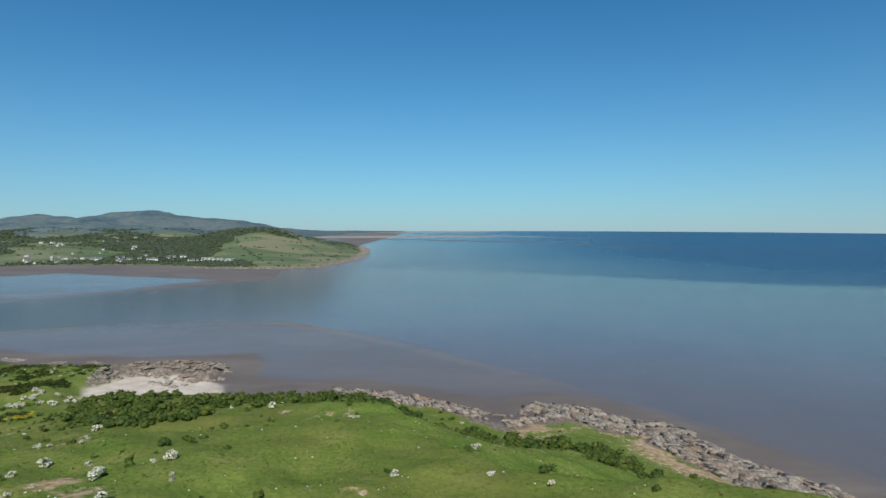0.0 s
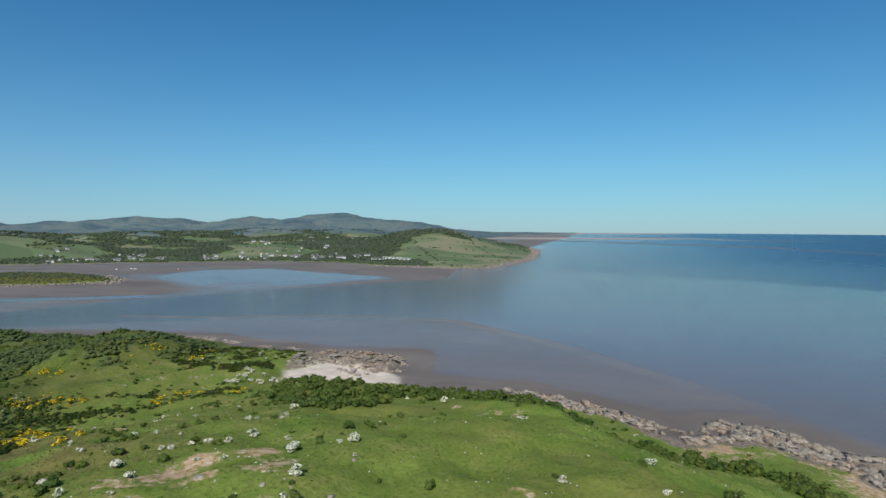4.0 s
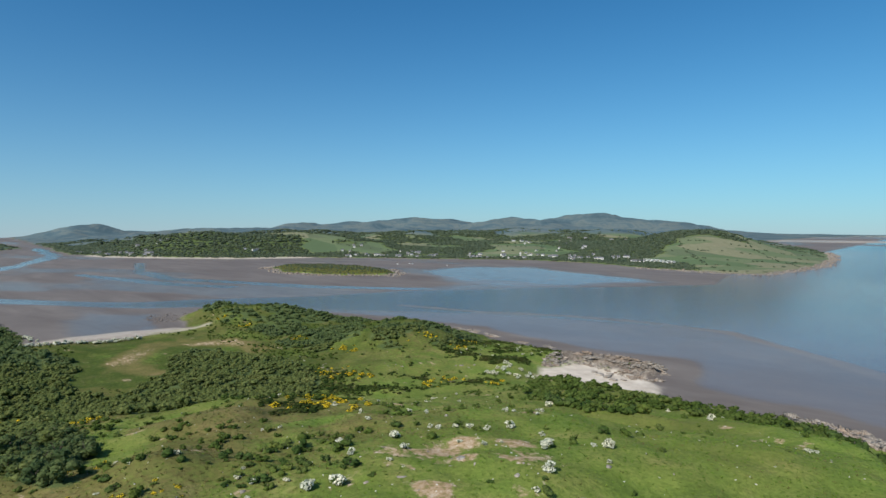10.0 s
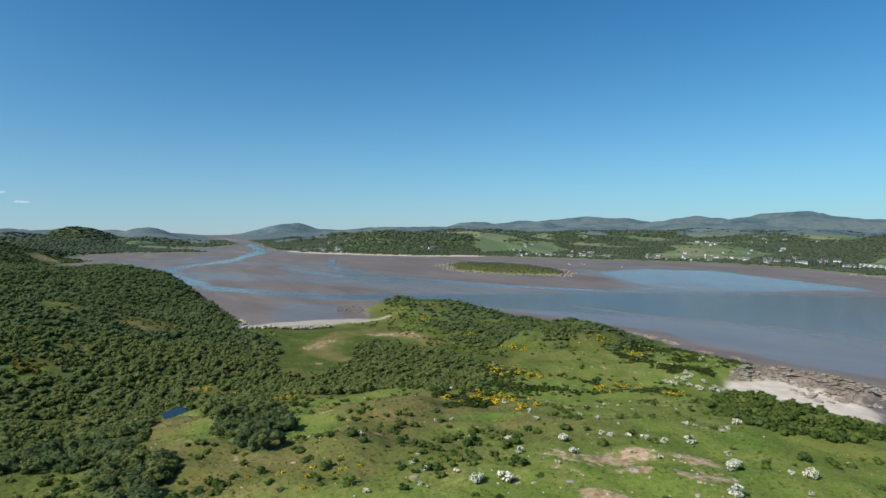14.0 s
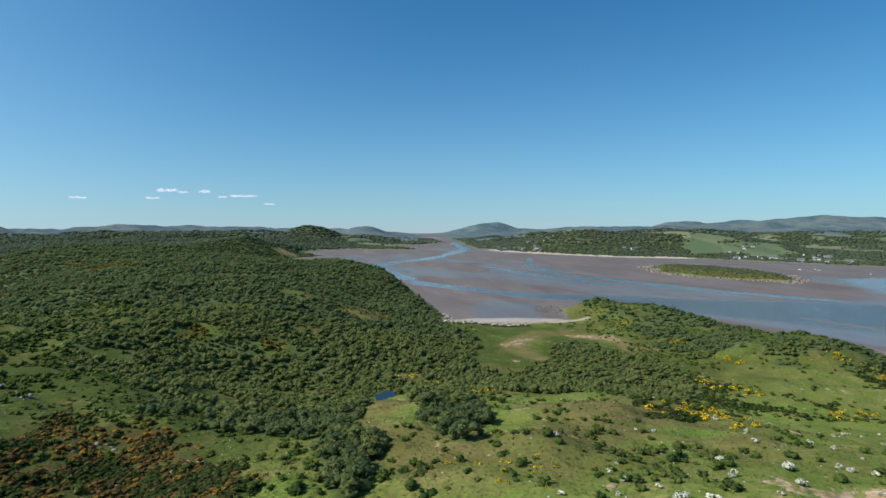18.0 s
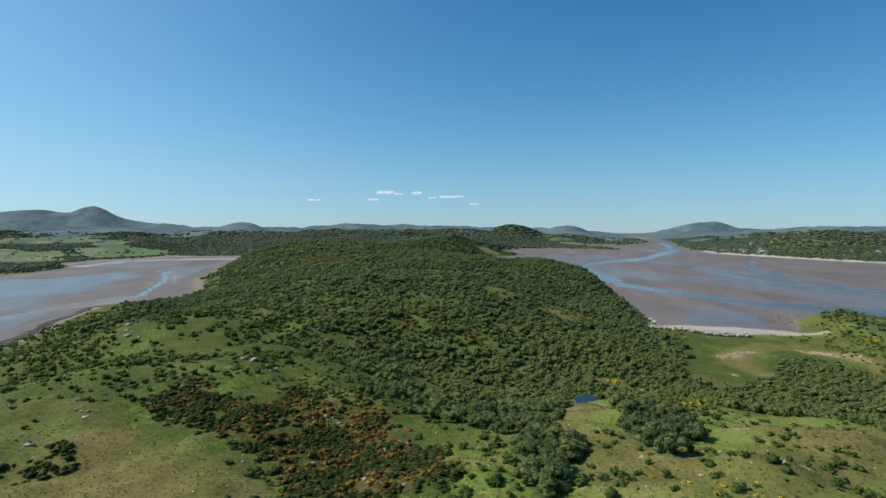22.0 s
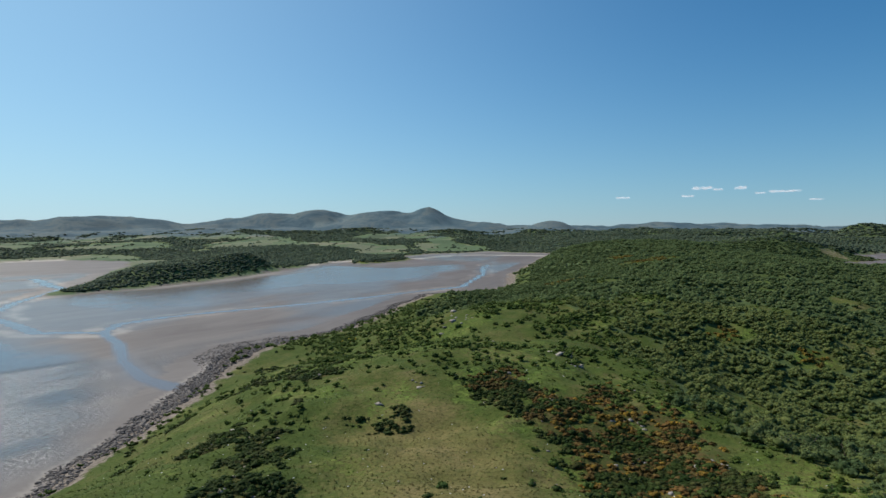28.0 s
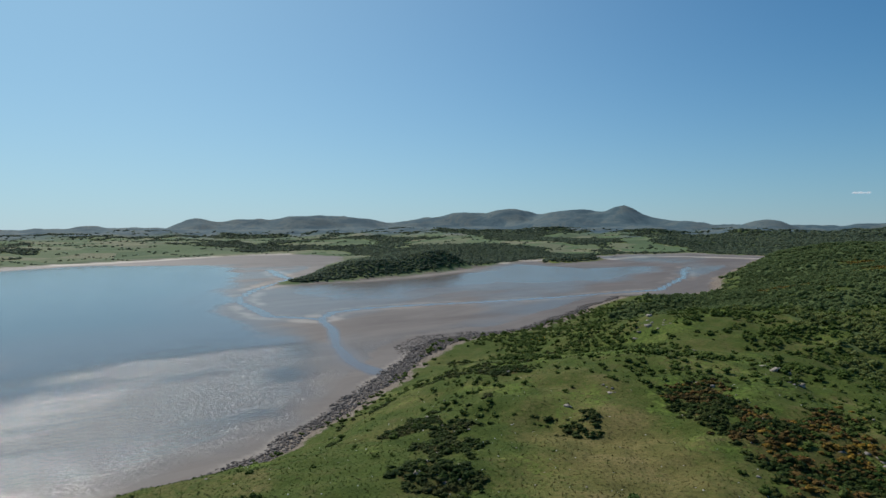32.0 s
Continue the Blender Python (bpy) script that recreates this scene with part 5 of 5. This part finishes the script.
def shore(name, label, box, step, test, sizes, material_, seed, singles=150, shapes=None, heading=None):
    """A rocky shore: its mass of stones in one mesh, the nearest rocks as parts of it."""
    q = np.random.default_rng(seed)
    x, y = scatter(seed, box, step, 1.0)
    p = land_parts(x, y)
    z = height(x, y, p)
    m = test(x, y, z, p) & seen(x, y)
    x, y, z = x[m], y[m], z[m]
    w = q.uniform(sizes[0], sizes[1], len(x)) * (0.6 + 0.9 * fbm(x, y, 12, seed))
    near_first = np.argsort(np.hypot(x, y) - w * 12)
    one_, rest_ = near_first[:singles], near_first[singles:]
    shapes = shapes or ROCKS
    mass = joined(name, shapes, x[rest_], y[rest_], np.maximum(z[rest_], -0.3) - 0.1 * w[rest_], w[rest_], w[rest_] * q.uniform(0.5, 1.0, len(rest_)), material_, seed, label, "rocks", heading)
    mass["kind"] = "structure"
    shared = [triangle_mesh("rock", s, 1, 1, material_) for s in shapes]
    for j, k in enumerate(one_):
        mesh_part("rock", shared[j % 8], mass, pose(x[k], y[k], max(z[k], -0.3) - 0.12 * w[k], q.uniform(-20, 20), q.uniform(-20, 20), q.uniform(0, 360) if heading is None else math.degrees(heading) + q.normal(0, 18)) @ Matrix.Diagonal((w[k], w[k], w[k] * q.uniform(0.6, 1.1), 1)))
    return mass


shore("rocky_shore", "dark weathered boulders along the western tide line", (-700, -520, 20, -180), 1.4,
      lambda x, y, z, p: (p[0] > -3 - 16 * smooth(70, 20, np.hypot(x + 288, y + 392))) & (p[0] < 20 - 0.012 * np.hypot(x, y) + 15 * smooth(75, 30, np.hypot(x + 288, y + 392))) & (y < -200) & (fbm(x, y, 7, 76) > 0.22), (0.5, 2.4), TIDE_ROCK, 701)
shore("rocky_shore", "broken pale and rust-brown rocks below the grassy cliff", (-60, 150, 150, 350), 1.9,
      lambda x, y, z, p: (p[0] > -3) & (p[0] < 11 + 12 * smooth(20, 80, x)) & (fbm(x, y, 14, 77) > 0.36), (0.8, 4.6), CLIFF, 702, 200, CRAGS, -0.6)
shore("rocky_shore", "pale rock reef round a small white beach", (-420, 330, -95, 440), 1.7,
      lambda x, y, z, p: (((inside(x, y, REEF_AREA) > -3) & (fbm(x, y, 8, 78) > 0.44)) | ((x < -222) & (p[0] < 4) & (p[0] > -6) & (fbm(x, y, 16, 78) > 0.5))), (0.6, 3.8), REEF, 703, 150, SLABS, 0.5)
shore("rocky_shore", "low tidal ledges at the foot of the headland and the island", (-1200, 600, -180, 2200), 6.5,
      lambda x, y, z, p: (np.maximum(p[1], p[2]) > -16) & (np.maximum(p[1], p[2]) < 9) & ((p[2] > -16) | (x > -520)), (2, 7), REEF, 704, 60)
shore("rocky_shore", "dark weedy stones on mud at the end of a sand strip", (-660, 255, -560, 320), 3.2,
      lambda x, y, z, p: (p[0] > -34) & (p[0] < 3) & (np.hypot(x + 622, y - 284) < 34) & (fbm(x, y, 10, 75) > 0.4), (0.8, 3.2), TIDE_ROCK, 705, 40)
for x, y, w in ((-172, 352, 7), (-165, 350, 8.5), (-160, 345, 6), (-168, 357, 6), (-178, 356, 5), (-155, 350, 5)):
    place(tagged(new("boulder", boulder_mesh[int(w) % 8]), "dark weed-stained rock in white beach sand", "boulder", "rocks on the beach"), x, y, 0.4, w, w * 0.5, x * 7)

# stone slabs that break through the turf, and pale stones strewn over the grass
for k in range(22):
    x, y, w = -74 + g.gauss(0, 12), 90 + g.gauss(0, 9), g.uniform(1.2, 3.6)
    slab = tagged(new("boulder", boulder_mesh[k % 8]), "weathered rock slab breaking through thin turf", "boulder", "slabs in the turf")
    place(slab, x, y, 0.26 * w, w, w * g.uniform(0.45, 0.7), g.uniform(0, 360))
pa, pr = np.radians(rng.uniform(-25, 165, 900)), rng.uniform(95, 260, 900)
px, py = -pr * np.sin(pa), pr * np.cos(pa)
pp = land_parts(px, py)
ok = (pp[0] > 12) & (covers(px, py, np.full(900, 20.0), pp)[0].max(1) < 0.4)
pw = rng.uniform(0.2, 0.6, ok.sum())
joined("pale_stones", ROCKS, px[ok], py[ok], height(px[ok], py[ok]) - 0.05, pw, pw * 0.7, plain_white, 9, "small pale stones and white flowers strewn in grass", "stones")

# late gorse on the far ridge
ox = np.concatenate([rng.normal(c[0], c[2] * 0.4, 260) for c in ((-830, -235, 42), (-720, -309, 30), (-980, -325, 28), (-405, -66, 14), (-396, -18, 12))])
oy = np.concatenate([rng.normal(c[1], c[2] * 0.4, 260) for c in ((-830, -235, 42), (-720, -309, 30), (-980, -325, 28), (-405, -66, 14), (-396, -18, 12))])
m = rng.uniform(size=len(ox)) < np.where(np.hypot(ox, oy) > 600, 0.8, 0.12)
ox, oy = ox[m], oy[m]
ow = rng.uniform(2.0, 4.5, len(ox))
joined("gorse_thicket", LOW, ox, oy, height(ox, oy), ow, ow * 0.6, LATE_GORSE, 10, "orange-yellow gorse in a clearing of the wood", "gorse")

# the pond in the wood
bm = bmesh.new()
ring = [bm.verts.new((POND[0] + (9 + 2.5 * math.sin(3 * a)) * math.cos(a), POND[1] + (7 + 1.5 * math.cos(2 * a)) * math.sin(a), POND_LEVEL)) for a in np.linspace(0, 2 * math.pi, 40, endpoint=False)]
bm.faces.new(ring)
pond_mesh = bpy.data.meshes.new("pond")
bm.to_mesh(pond_mesh)
bm.free()
pm, pn, pl, pb = material("pond_water")
pb.inputs["Base Color"].default_value, pb.inputs["Roughness"].default_value = (0.010, 0.014, 0.012, 1), 0.06
relief(pn, pl, pb, texture(pn, pl, 1.5, 3), 0.06, 0.1)
pond_mesh.materials.append(pm)
tagged(new("pond", pond_mesh), "small dark pond among trees mirroring the sky", "pond", kind="structure")


# ---- the village, the caravans and the clouds ----
def plain(name, color, rough=0.8):
    return mottled(name, ((0.3, tuple(c * 0.85 for c in color)), (0.7, color)), 0.4, rough, 0.1)


HARLING, SLATE, SANDSTONE, PANEL = plain("white_harling", (0.62, 0.61, 0.58)), plain("slate_roof", (0.12, 0.125, 0.14)), plain("sandstone", (0.42, 0.33, 0.26)), plain("caravan_panel", (0.80, 0.80, 0.76), 0.5)
GLASS, _, _, gb = material("window_glass")
gb.inputs["Base Color"].default_value, gb.inputs["Roughness"].default_value = (0.02, 0.025, 0.03, 1), 0.08


def box(bm, x0, y0, z0, x1, y1, z1):
    v = [bm.verts.new((x, y, z)) for z in (z0, z1) for x, y in ((x0, y0), (x1, y0), (x1, y1), (x0, y1))]
    for f in ((3, 2, 1, 0), (4, 5, 6, 7), (0, 1, 5, 4), (1, 2, 6, 5), (2, 3, 7, 6), (3, 0, 4, 7)):
        bm.faces.new([v[i] for i in f])


def finished(name, bm, material_):
    me = bpy.data.meshes.new(name)
    bm.to_mesh(me)
    bm.free()
    me.materials.append(material_)
    return me


def house_meshes(long, deep, wall, rise):
    """Walls with gables, a pitched roof with eaves, a chimney and a window."""
    a, d = long / 2, deep / 2
    bm = bmesh.new()
    low = [bm.verts.new(p) for p in ((-a, -d, -2), (a, -d, -2), (a, d, -2), (-a, d, -2))]
    top = [bm.verts.new(p) for p in ((-a, -d, wall), (a, -d, wall), (a, d, wall), (-a, d, wall))]
    west, east = bm.verts.new((-a, 0, wall + rise)), bm.verts.new((a, 0, wall + rise))
    bm.faces.new((low[0], low[1], top[1], top[0]))
    bm.faces.new((low[2], low[3], top[3], top[2]))
    bm.faces.new((low[1], low[2], top[2], east, top[1]))
    bm.faces.new((low[3], low[0], top[0], west, top[3]))
    walls = finished("wall", bm, HARLING)
    bm = bmesh.new()
    o, t = 0.5, 0.25
    for s in (-1, 1):
        drop = rise * o / d
        p = [(-a - o, s * (d + o), wall - drop), (a + o, s * (d + o), wall - drop), (a + o, 0, wall + rise), (-a - o, 0, wall + rise)]
        lo = [bm.verts.new(q) for q in p]
        hi = [bm.verts.new((q[0], q[1], q[2] + t)) for q in p]
        bm.faces.new(lo)
        bm.faces.new(hi[::-1])
        for k in range(4):
            bm.faces.new((lo[k], lo[(k + 1) % 4], hi[(k + 1) % 4], hi[k]))
    roof = finished("roof", bm, SLATE)
    bm = bmesh.new()
    box(bm, -0.5, -0.4, 0, 0.5, 0.4, 1.6)
    chimney = finished("chimney", bm, SANDSTONE)
    bm = bmesh.new()
    box(bm, -0.7, -0.06, 0, 0.7, 0.06, 1.4)
    pane = finished("window", bm, GLASS)
    return walls, roof, chimney, pane, a, d, wall, rise


HOUSES = [house_meshes(11, 7, 4.4, 2.8), house_meshes(15, 7.5, 4.8, 3.0), house_meshes(8.5, 6.5, 3.0, 2.4), house_meshes(20, 9, 5.4, 3.4)]
VILLAGE = (
    (-1283, 1090, 5, 30), (-1240, 1140, 6, 34), (-1180, 1180, 5, 30), (-1231, 1265, 6, 50), (-1120, 1230, 6, 45), (-1050, 1330, 6, 60), (-973, 1260, 6, 38), (-905, 1310, 8, 40),
    (-895, 1421, 8, 60), (-800, 1400, 8, 55), (-728, 1390, 9, 45), (-660, 1420, 7, 45), (-640, 1340, 3, 20), (-566, 1355, 3, 25), (-881, 1557, 6, 70), (-1007, 1947, 8, 120),
    (-1127, 1716, 5, 90), (-2126, 655, 3, 20), (-2000, 672, 4, 30), (-1912, 690, 5, 30), (-1830, 720, 5, 40), (-1763, 735, 4, 30), (-1900, 800, 5, 60), (-1549, 960, 3, 40), (-1440, 1192, 5, 60))
for cx, cy, count, spread in VILLAGE:
    for k in range(count):
        x, y = cx + g.gauss(0, 0.55) * spread, cy + g.gauss(0, 0.55) * spread
        p = land_parts(np.array([x]), np.array([y]))
        if p[1][0] < 14:
            x, y = x + (cx - 300 - x) * 0.04, y + 34
        z = float(ground_at(x, y)[0])
        walls, roof, chimney, pane, a, d, wall, rise = HOUSES[g.choice((0, 0, 1, 2, 2, 3))]
        turn = math.degrees(math.atan2(-x, y)) + g.choice((0, 0, 12, -15, 90, 35))
        house = tagged(new("house"), "white harled house with a grey slate roof above the shore", "house", "village houses")
        house.matrix_world = pose(x, y, z + 0.3, 0, 0, turn) @ Matrix.Diagonal((0.74, 0.74, 0.74, 1))
        mesh_part("wall", walls, house)
        mesh_part("roof", roof, house)
        mesh_part("chimney", chimney, house, pose(a - 0.6, 0, wall + rise - 0.3))
        mesh_part("chimney", chimney, house, pose(-a + 0.6, 0, wall + rise - 0.3))
        for u in (-0.6, 0.0, 0.6):
            mesh_part("window", pane, house, pose(u * a, -d, 1.0))

bm = bmesh.new()
box(bm, -6, -1.9, 0.5, 6, 1.9, 3.0)
box(bm, -6.05, -1.2, 3.0, 6.05, 1.2, 3.35)
bmesh.ops.bevel(bm, geom=list(bm.edges), offset=0.12, segments=1, affect="EDGES")
van_body = finished("body", bm, PANEL)
bm = bmesh.new()
box(bm, -5.0, -1.95, 1.5, 5.0, -1.88, 2.4)
van_pane = finished("window", bm, GLASS)
for k in range(16):
    x, y = -560 + 11.5 * (k % 8) - 8 * (k // 8), 1372 - 5.0 * (k % 8) + 26 * (k // 8)
    van = tagged(new("caravan"), "white static caravan in a row on a grassy field", "caravan", "caravans in rows")
    van.matrix_world = pose(x, y, float(ground_at(x, y)[0]) - 0.1, 0, 0, 70)
    mesh_part("body", van_body, van)
    mesh_part("window", van_pane, van)

# skerries off the headland
for x, y, w in ((-20, 1500, 20), (-34, 1508, 12), (10, 1490, 9), (60, 1470, 8), (-60, 1560, 9)):
    b = tagged(new("skerry", boulder_mesh[w % 8]), "low dark rock awash off the headland", "rock", "skerries")
    b.matrix_world = pose(x, y, -0.4, 0, 0, x * 5) @ Matrix.Diagonal((w, w * 0.6, w * 0.16, 1))

# dark conifers beside the caravans
def conifer_mesh(seed):
    q = random.Random(seed)
    bm = bmesh.new()
    for tier in range(6):
        z, r = 0.14 + 0.14 * tier, 0.24 * (1 - tier / 7.0)
        rim = [bm.verts.new((r * q.uniform(0.75, 1.2) * math.cos(a), r * q.uniform(0.75, 1.2) * math.sin(a), z + q.uniform(-0.03, 0.03))) for a in np.linspace(0, 2 * math.pi, 9, endpoint=False)]
        tip = bm.verts.new((0, 0, z + 0.24))
        for k in range(9):
            bm.faces.new((rim[k], rim[(k + 1) % 9], tip))
        bm.faces.new(rim[::-1])
    return finished("crown", bm, HAZED_WOOD)


CONIFERS = ((-640, 1330, 15), (-633, 1328, 18), (-627, 1332, 20), (-620, 1327, 16), (-612, 1330, 19), (-604, 1326, 14), (-548, 1308, 12), (-540, 1310, 14), (-530, 1304, 12))
BOATS = ((-999, 985), (-970, 1004), (-985, 1010), (-875, 1020))
conifers = [conifer_mesh(800 + k) for k in range(3)]
conifer_stem = trunk_mesh("trunk", 0.5, 0.03, 805, 3)
for k, (x, y, tall_) in enumerate(CONIFERS):
    tree = tagged(new("conifer"), "tall dark conifer beside white caravans on the far shore", "tree", "conifers by the caravans")
    place(tree, x, y, 0.3, tall_, tall_, 40 * k)
    mesh_part("crown", conifers[k % 3], tree)
    mesh_part("trunk", conifer_stem, tree)

# small boats lying on the mud off the village
bm = bmesh.new()
stations = [(-3.0, 0.75, 0.95), (-1.2, 1.05, 0.85), (0.8, 1.0, 0.9), (2.4, 0.55, 1.05), (3.3, 0.04, 1.25)]
sides = [[bm.verts.new(p) for p in ((x, -w, h), (x, -w * 0.6, 0.1), (x, w * 0.6, 0.1), (x, w, h))] for x, w, h in stations]
for a, b in zip(sides, sides[1:]):
    for k in range(3):
        bm.faces.new((a[k], b[k], b[k + 1], a[k + 1]))
    bm.faces.new((a[3], b[3], b[0], a[0]))
bm.faces.new(sides[0])
bmesh.ops.recalc_face_normals(bm, faces=bm.faces)
hull = finished("hull", bm, PANEL)
bm = bmesh.new()
box(bm, -1.0, -0.6, 0.85, 1.2, 0.6, 1.5)
bmesh.ops.bevel(bm, geom=list(bm.edges), offset=0.1, segments=1, affect="EDGES")
cabin = finished("cabin", bm, PANEL)
bm = bmesh.new()
bmesh.ops.create_cone(bm, cap_ends=True, segments=8, radius1=0.07, radius2=0.04, depth=7.0, matrix=Matrix.Translation((0.9, 0, 4.4)))
mast = finished("mast", bm, SLATE)
for k, (x, y) in enumerate(BOATS):
    boat = tagged(new("boat"), "small white sailing boat aground on tidal mud", "boat", "boats on the mud")
    boat.matrix_world = pose(x, y, 0.0, 8, 0, 50 * k)
    mesh_part("hull", hull, boat)
    mesh_part("cabin", cabin, boat)
    mesh_part("mast", mast, boat)

# thin fair-weather clouds low over the northern hills
cm, cn, cl, cb = material("thin_cloud")
# their sunlit white is given as a glow of their own
ct, cx_, glow = cn.new("ShaderNodeBsdfTransparent"), cn.new("ShaderNodeMixShader"), cn.new("ShaderNodeEmission")
glow.inputs["Color"].default_value, glow.inputs["Strength"].default_value = (0.62, 0.70, 0.78, 1.0), 1.0
cx_.inputs[0].default_value = 0.17
cl.new(ct.outputs[0], cx_.inputs[1])
cl.new(glow.outputs[0], cx_.inputs[2])
cl.new(cx_.outputs[0], cn["Material Output"].inputs["Surface"])
for az, el, long, tall_ in ((101.4, 2.72, 150, 30), (100.2, 2.6, 70, 20), (98.4, 2.66, 90, 30), (95.2, 2.30, 230, 22), (96.9, 2.2, 70, 16), (102.6, 2.05, 90, 20), (92.8, 1.6, 100, 14), (108.2, 2.0, 110, 18)):
    q = np.random.default_rng(int(az * 10))
    co, fa = [], []
    for k in range(30):
        s = q.uniform(0.04, 0.13) * long
        co.append(ICO_V * (s, s * 0.6, tall_ * q.uniform(0.18, 0.42)) + ((q.uniform(-0.42, 0.42)) * long, 0, q.uniform(0, 0.35) * tall_))
        fa.append(ICO_F + 12 * k)
    me = raw_mesh("cloud", np.concatenate(co), np.concatenate(fa))
    me.polygons.foreach_set("use_smooth", np.ones(len(me.polygons), bool))
    me.materials.append(cm)
    c = tagged(new("cloud", me), "thin white fair-weather cloud low in a blue sky", "cloud", "clouds")
    a = radians(az)
    c.matrix_world = pose(-4700 * math.sin(a), 4700 * math.cos(a), 100 + 4700 * math.tan(radians(el)), 0, 0, az)
